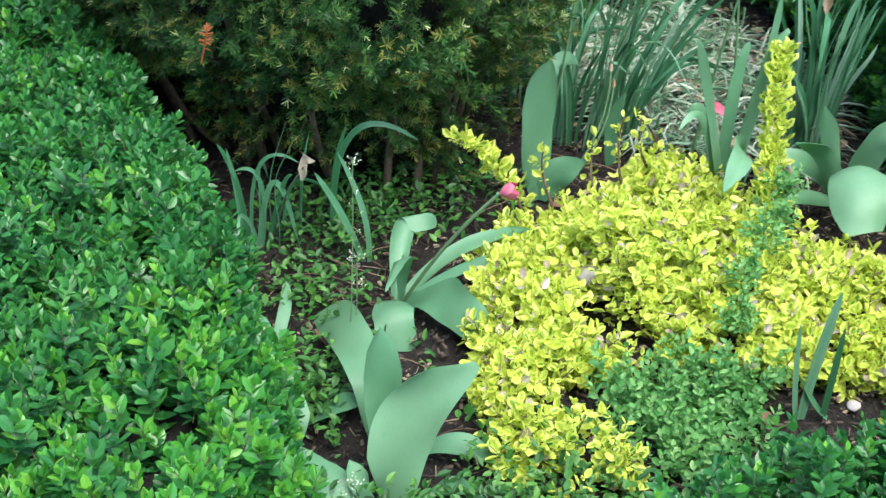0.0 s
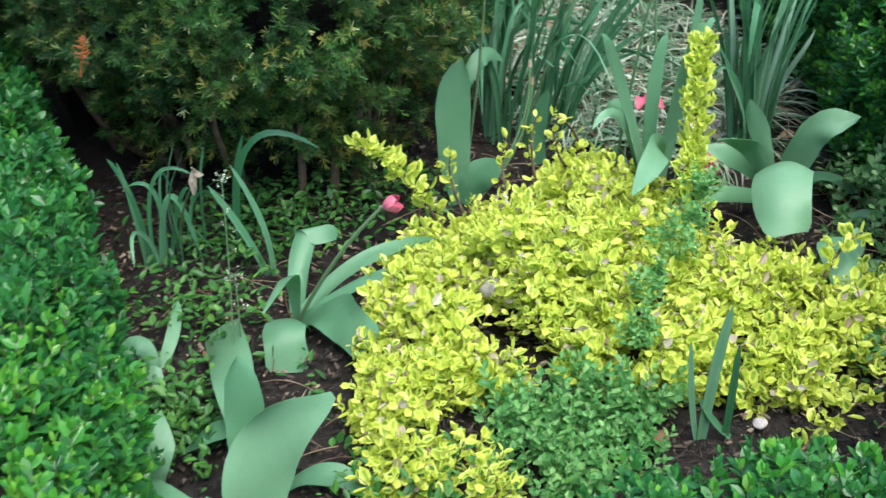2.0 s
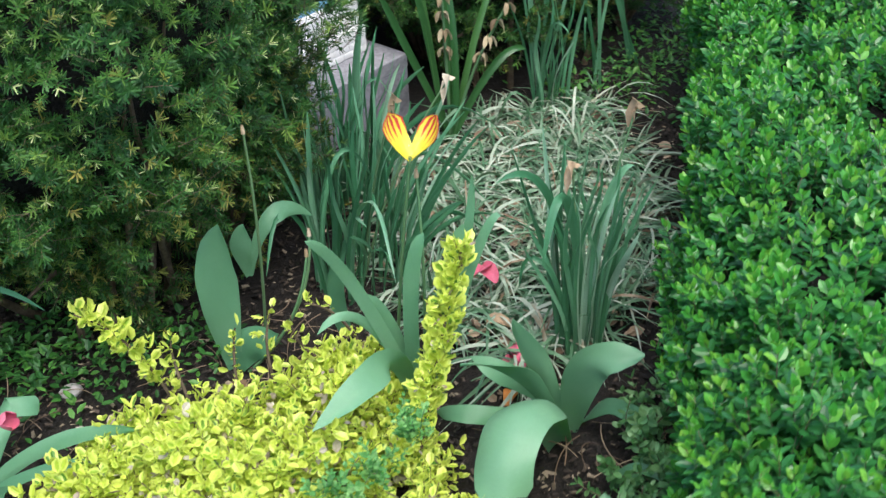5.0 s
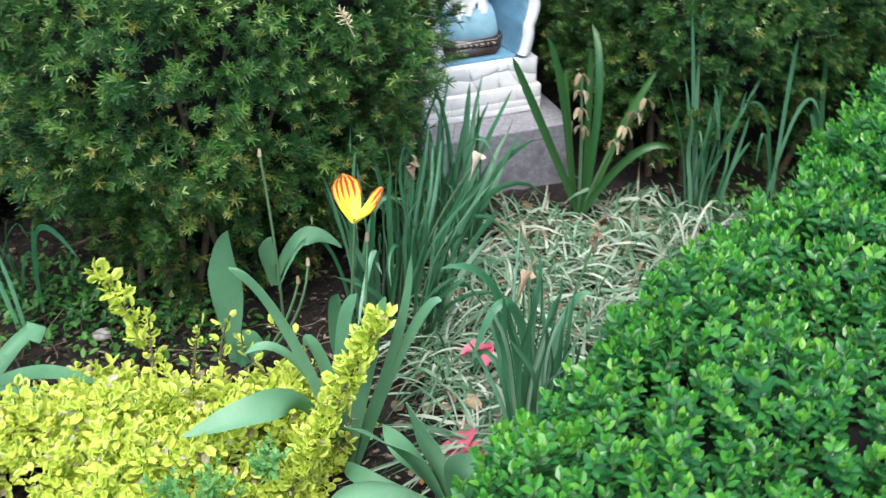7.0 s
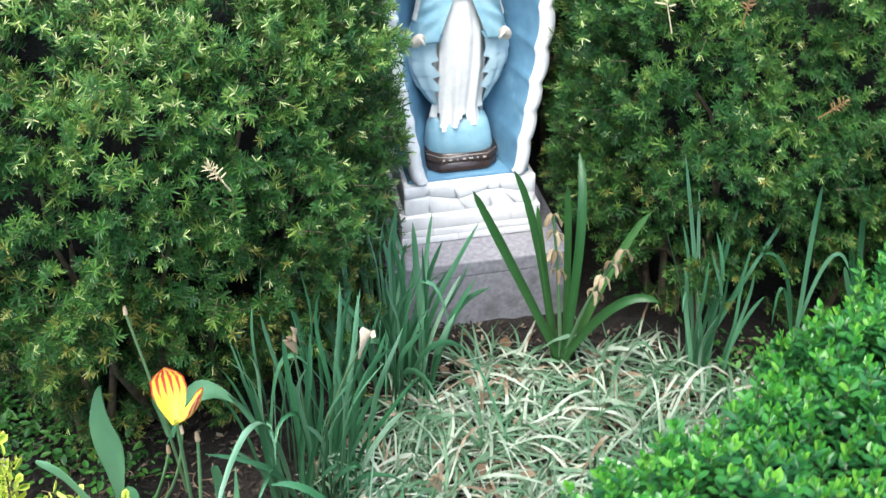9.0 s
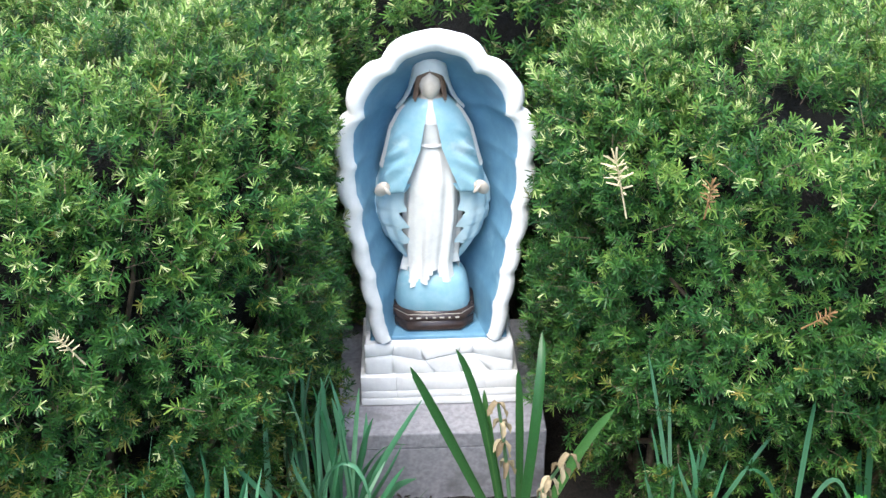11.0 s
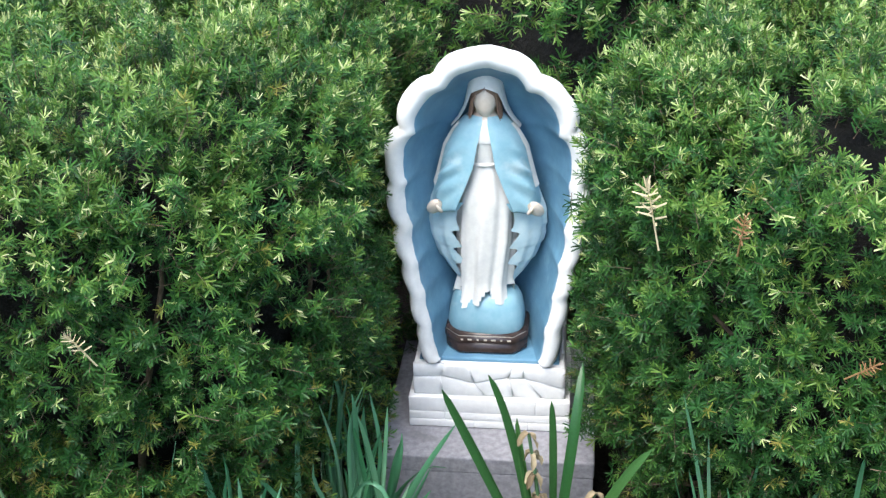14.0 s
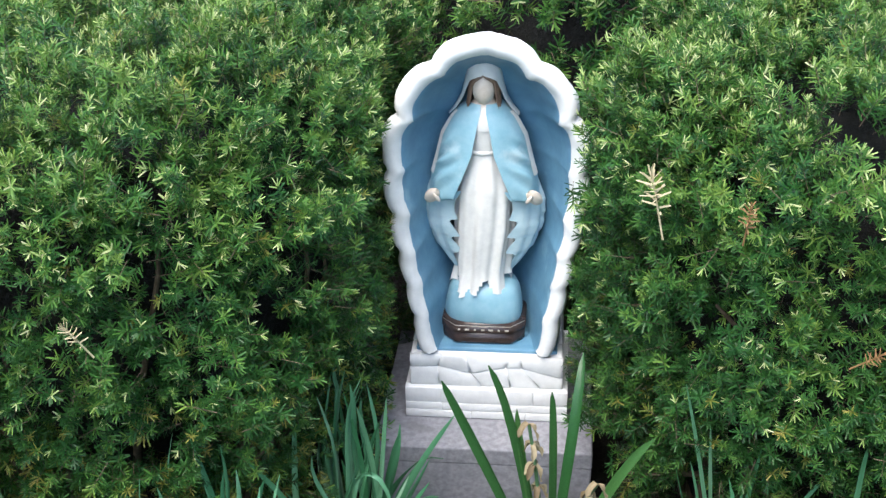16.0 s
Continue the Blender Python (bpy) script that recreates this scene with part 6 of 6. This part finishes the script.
def weed_carpet():
    g = np.random.default_rng(88)
    spots = [(-1.05, -0.56, 0.16, 420), (-0.85, -0.6, 0.14, 380), (-0.93, -0.52, 0.14, 260), (-1.22, -0.72, 0.12, 320), (-1.38, -1.0, 0.12, 560), (-1.5, -1.28, 0.12, 420), (-0.5, -1.74, 0.1, 250), (-1.38, -1.4, 0.14, 560), (-0.68, -0.68, 0.12, 240), (-1.6, -1.45, 0.12, 420), (-1.45, -0.95, 0.08, 260), (-1.3, -1.5, 0.12, 320), (0.78, -0.3, 0.14, 260), (0.97, -0.22, 0.16, 420), (1.12, -0.02, 0.16, 320), (0.62, -0.22, 0.1, 120)]
    P = np.concatenate([np.c_[g.normal((x, y), r * 0.6, (n, 2)), g.uniform(0.005, 0.07, n)] for x, y, r, n in spots])
    for x, y, r in ((-1.44, -1.19, 0.1), (-1.36, -1.1, 0.09), (-1.29, -1.0, 0.06), (-1.08, -0.93, 0.1), (-0.6, -0.85, 0.06)):
        P = P[np.hypot(P[:, 0] - x, P[:, 1] - y) > r]
    D = unit(np.c_[g.normal(0, 1, (len(P), 2)), g.uniform(0.0, 0.9, len(P))])
    V, F = scatter(LEAF_V * [0.85, 1, 1], LEAF_F, P, frames_of(D, np.tile([0, 0, 1.0], (len(P), 1)) + g.normal(0, 0.2, (len(P), 3))), g.uniform(0.009, 0.028, len(P)))
    tagged(new("low_weeds", grid_mesh("low_weeds", V, F, M_WEED, smooth=False)), "low leafy weeds scattered over the soil", "weeds", kind="stuff")


def mulch():
    g = np.random.default_rng(90)
    n = 30000
    P = np.c_[g.uniform(-1.75, 0.8, n), g.uniform(-2.0, -0.1, n), np.zeros(n)]
    P[:, 2] = 0.012 * lobes(P, 7, 4) + 0.004 + g.uniform(0, 0.008, n)
    D = unit(np.c_[g.normal(0, 1, (n, 2)), g.normal(0, 0.25, n)])
    tv = np.array([(-0.22, 0, 0), (0.2, 0.06, 0), (0.16, 1, 0.04), (-0.14, 0.92, 0), (-0.2, 0.05, 0.16), (0.16, 0.1, 0.16), (0.1, 0.9, 0.14), (-0.1, 0.85, 0.14)], float)
    tf = np.array([(4, 5, 6, 7), (1, 2, 6, 5), (3, 0, 4, 7)])
    V, F = scatter(tv, tf, P, frames_of(D, np.tile([0, 0, 1.0], (n, 1)) + g.normal(0, 0.3, (n, 3))), np.where(g.uniform(0, 1, n)[:, None] < 0.18, [[0.3, 1.7, 0.3]], [[1, 1, 1]]) * g.uniform(0.004, 0.019, n)[:, None])
    tagged(new("bark_mulch", grid_mesh("bark_mulch", V, F, M_CHIP, smooth=False)), "dark brown shredded bark mulch over the soil", "mulch", kind="stuff")


def fallen_petal(place, turn, size, mat, label, name="fallen_petal", group="fallen petals"):
    line = bezier3((-size / 2, 0, 0.004), (0, 0, 0.012 + size * 0.1), (size / 2, 0, 0.004), 7)
    ob = new(name, blade_mesh(name, line, size * 0.6, mat, (0, 0, 1), 0.6, "petal", 0.06, 0.4))
    ob.matrix_world = Matrix.Translation(place) @ Matrix.Rotation(turn, 4, "Z")
    tagged(ob, label, "petal" if "petal" in name else "leaf", group)


weed_carpet()
mulch()
for k, (x, y, z) in enumerate(((-0.16, -1.1, 0.015), (-0.14, -1.09, 0.03), (-0.15, -1.13, 0.012), (-0.12, -1.12, 0.02), (-0.18, -1.13, 0.012), (-0.1, -0.892, 0.09), (-0.085, -0.9, 0.085))):
    fallen_petal((x, y, z), k * 1.3, 0.064, M_PINK, "fallen crimson pink tulip petal on the ground")
for k, (x, y) in enumerate(((-0.06, -1.04), (-0.05, -1.05), (-0.95, -1.55), (-0.85, -1.83), (-0.12, -1.53), (0.1, -0.2), (0.0, -0.17), (0.34, -0.3), (0.45, -0.42), (-0.75, -1.9), (-0.62, -0.85), (-1.3, -0.85), (-0.95, -0.9), (0.2, -0.5), (-0.02, -0.75), (0.5, -0.3), (-0.9, -1.8), (-0.3, -1.56))):
    fallen_petal((x, y, 0.012), k * 2.1, 0.026 + 0.01 * (k % 3), M_DRYLEAF, "dry curled brown leaf lying on the mulch", "fallen_leaf", "fallen leaves")


def dry_stems():
    """Straw-coloured dead stems lying across the soil."""
    g = np.random.default_rng(95)
    paths = []
    for x, y, r, n in ((-1.16, -0.72, 0.16, 26), (-0.72, -0.72, 0.16, 18), (-0.14, -1.34, 0.14, 22), (-0.5, -0.78, 0.12, 14), (-0.2, -1.55, 0.12, 12), (-1.3, -1.15, 0.12, 10), (0.55, -0.33, 0.14, 18), (-0.15, -0.95, 0.12, 14), (-0.7, -1.85, 0.12, 10)):
        for _ in range(n):
            c = g.normal((x, y), r * 0.6)
            a, ln = g.uniform(0, 6.28), g.uniform(0.04, 0.14)
            d = np.array([np.cos(a), np.sin(a), 0.0]) * ln
            bow = np.array([-np.sin(a), np.cos(a), 0.0]) * g.normal(0, 0.015) + [0, 0, g.uniform(0.002, 0.02)]
            o = np.array([c[0], c[1], 0.014])
            paths.append((bezier3(o - d / 2, o + bow, o + d / 2 + [0, 0, g.uniform(0, 0.012)], 7), 0.0013, 0.0008))
    tagged(new("dry_stems", tube_mesh("dry_stems", paths, M_LITTER, 4)), "thin straw-brown dead stems lying on the soil", "dry stems", kind="stuff")


dry_stems()
fallen_petal((-0.21, -1.169, 0.012), 0.6, 0.05, M_ORANGE, "curled orange tulip petal fallen on the soil")
fallen_petal((-0.119, -0.987, 0.03), 2.2, 0.05, M_PAPER, "withered cream tulip petal fallen beside the grass")


def pebble(place, size, seed, mat=M_STONE, label="small rounded grey stone lying in the bed"):
    bm = bmesh.new()
    bmesh.ops.create_icosphere(bm, subdivisions=2, radius=size)
    for v in bm.verts:
        v.co = Vector((v.co.x * 1.2, v.co.y, v.co.z * 0.6)) + noise.noise_vector(v.co / size + Vector((seed, 0, 0))) * size * 0.18
    ob = new("stone", bm_mesh("stone", bm, mat, True))
    ob.location = place
    tagged(ob, label, "stone", "stones in the bed")


pebble((-0.859, -1.119, 0.075), 0.032, 1)
pebble((-0.895, -0.672, 0.012), 0.02, 2)
pebble((-1.332, -0.249, 0.03), 0.035, 4, M_PINKSTONE, "rounded pinkish stone lying by the yew")
pebble((-0.8, -1.64, 0.012), 0.012, 3)


# ---- single dead sprigs caught in the yews ----
def dead_sprig(place, along, size, mat, label):
    tv, tf, mi = TWIGS[2]
    ob = new("dead_sprig")
    R = frames_of(np.array([along], float), np.array([[0.2, -1.0, 0.4]]))[0]
    ob.matrix_world = Matrix.Translation(place) @ Matrix(R.tolist()).to_4x4()
    tagged(ob, label, "dead sprig", "dead sprigs in the yews")
    line = np.array([(0, -0.5, -0.05), (0, 0.2, 0.0), (0, 0.6, 0.02), (0, 1.0, 0.06)])
    part("stem", tube_mesh("stem", [(line * size, 0.0016, 0.0009)], mat, 6), ob)
    for q in tf[:-1]:
        lift = np.array([(0, 0, 0), (0, 0, 0.02), (0, 0, 0), (0, 0, -0.02)])
        part("needle", grid_mesh("needle", (tv[q] + lift) * size, np.array([(0, 1, 2, 3)]), mat, smooth=False), ob)


for place, along, size, mat, label in (
        ((0.39, -0.28, 0.855), (-0.25, 0.1, 1), 0.07, M_STRAW, "bleached dead yew sprig on the hedge face"),
        ((0.52, -0.31, 0.87), (0.1, -0.1, 1), 0.045, M_BROWN, "reddish dead yew sprig on the hedge face"),
        ((0.7, -0.27, 0.665), (0.6, -0.1, 0.6), 0.04, M_BROWN, "reddish dead yew sprig on the hedge face"),
        ((-0.335, -0.72, 0.726), (-0.3, -0.2, 0.7), 0.045, M_STRAW, "bleached dead yew sprig on the hedge face"),
        ((-1.24, -0.48, 0.45), (0.1, -0.2, 1), 0.048, M_RUST, "rusty dead yew sprig standing out of the hedge")):
    dead_sprig(place, along, size, mat, label)
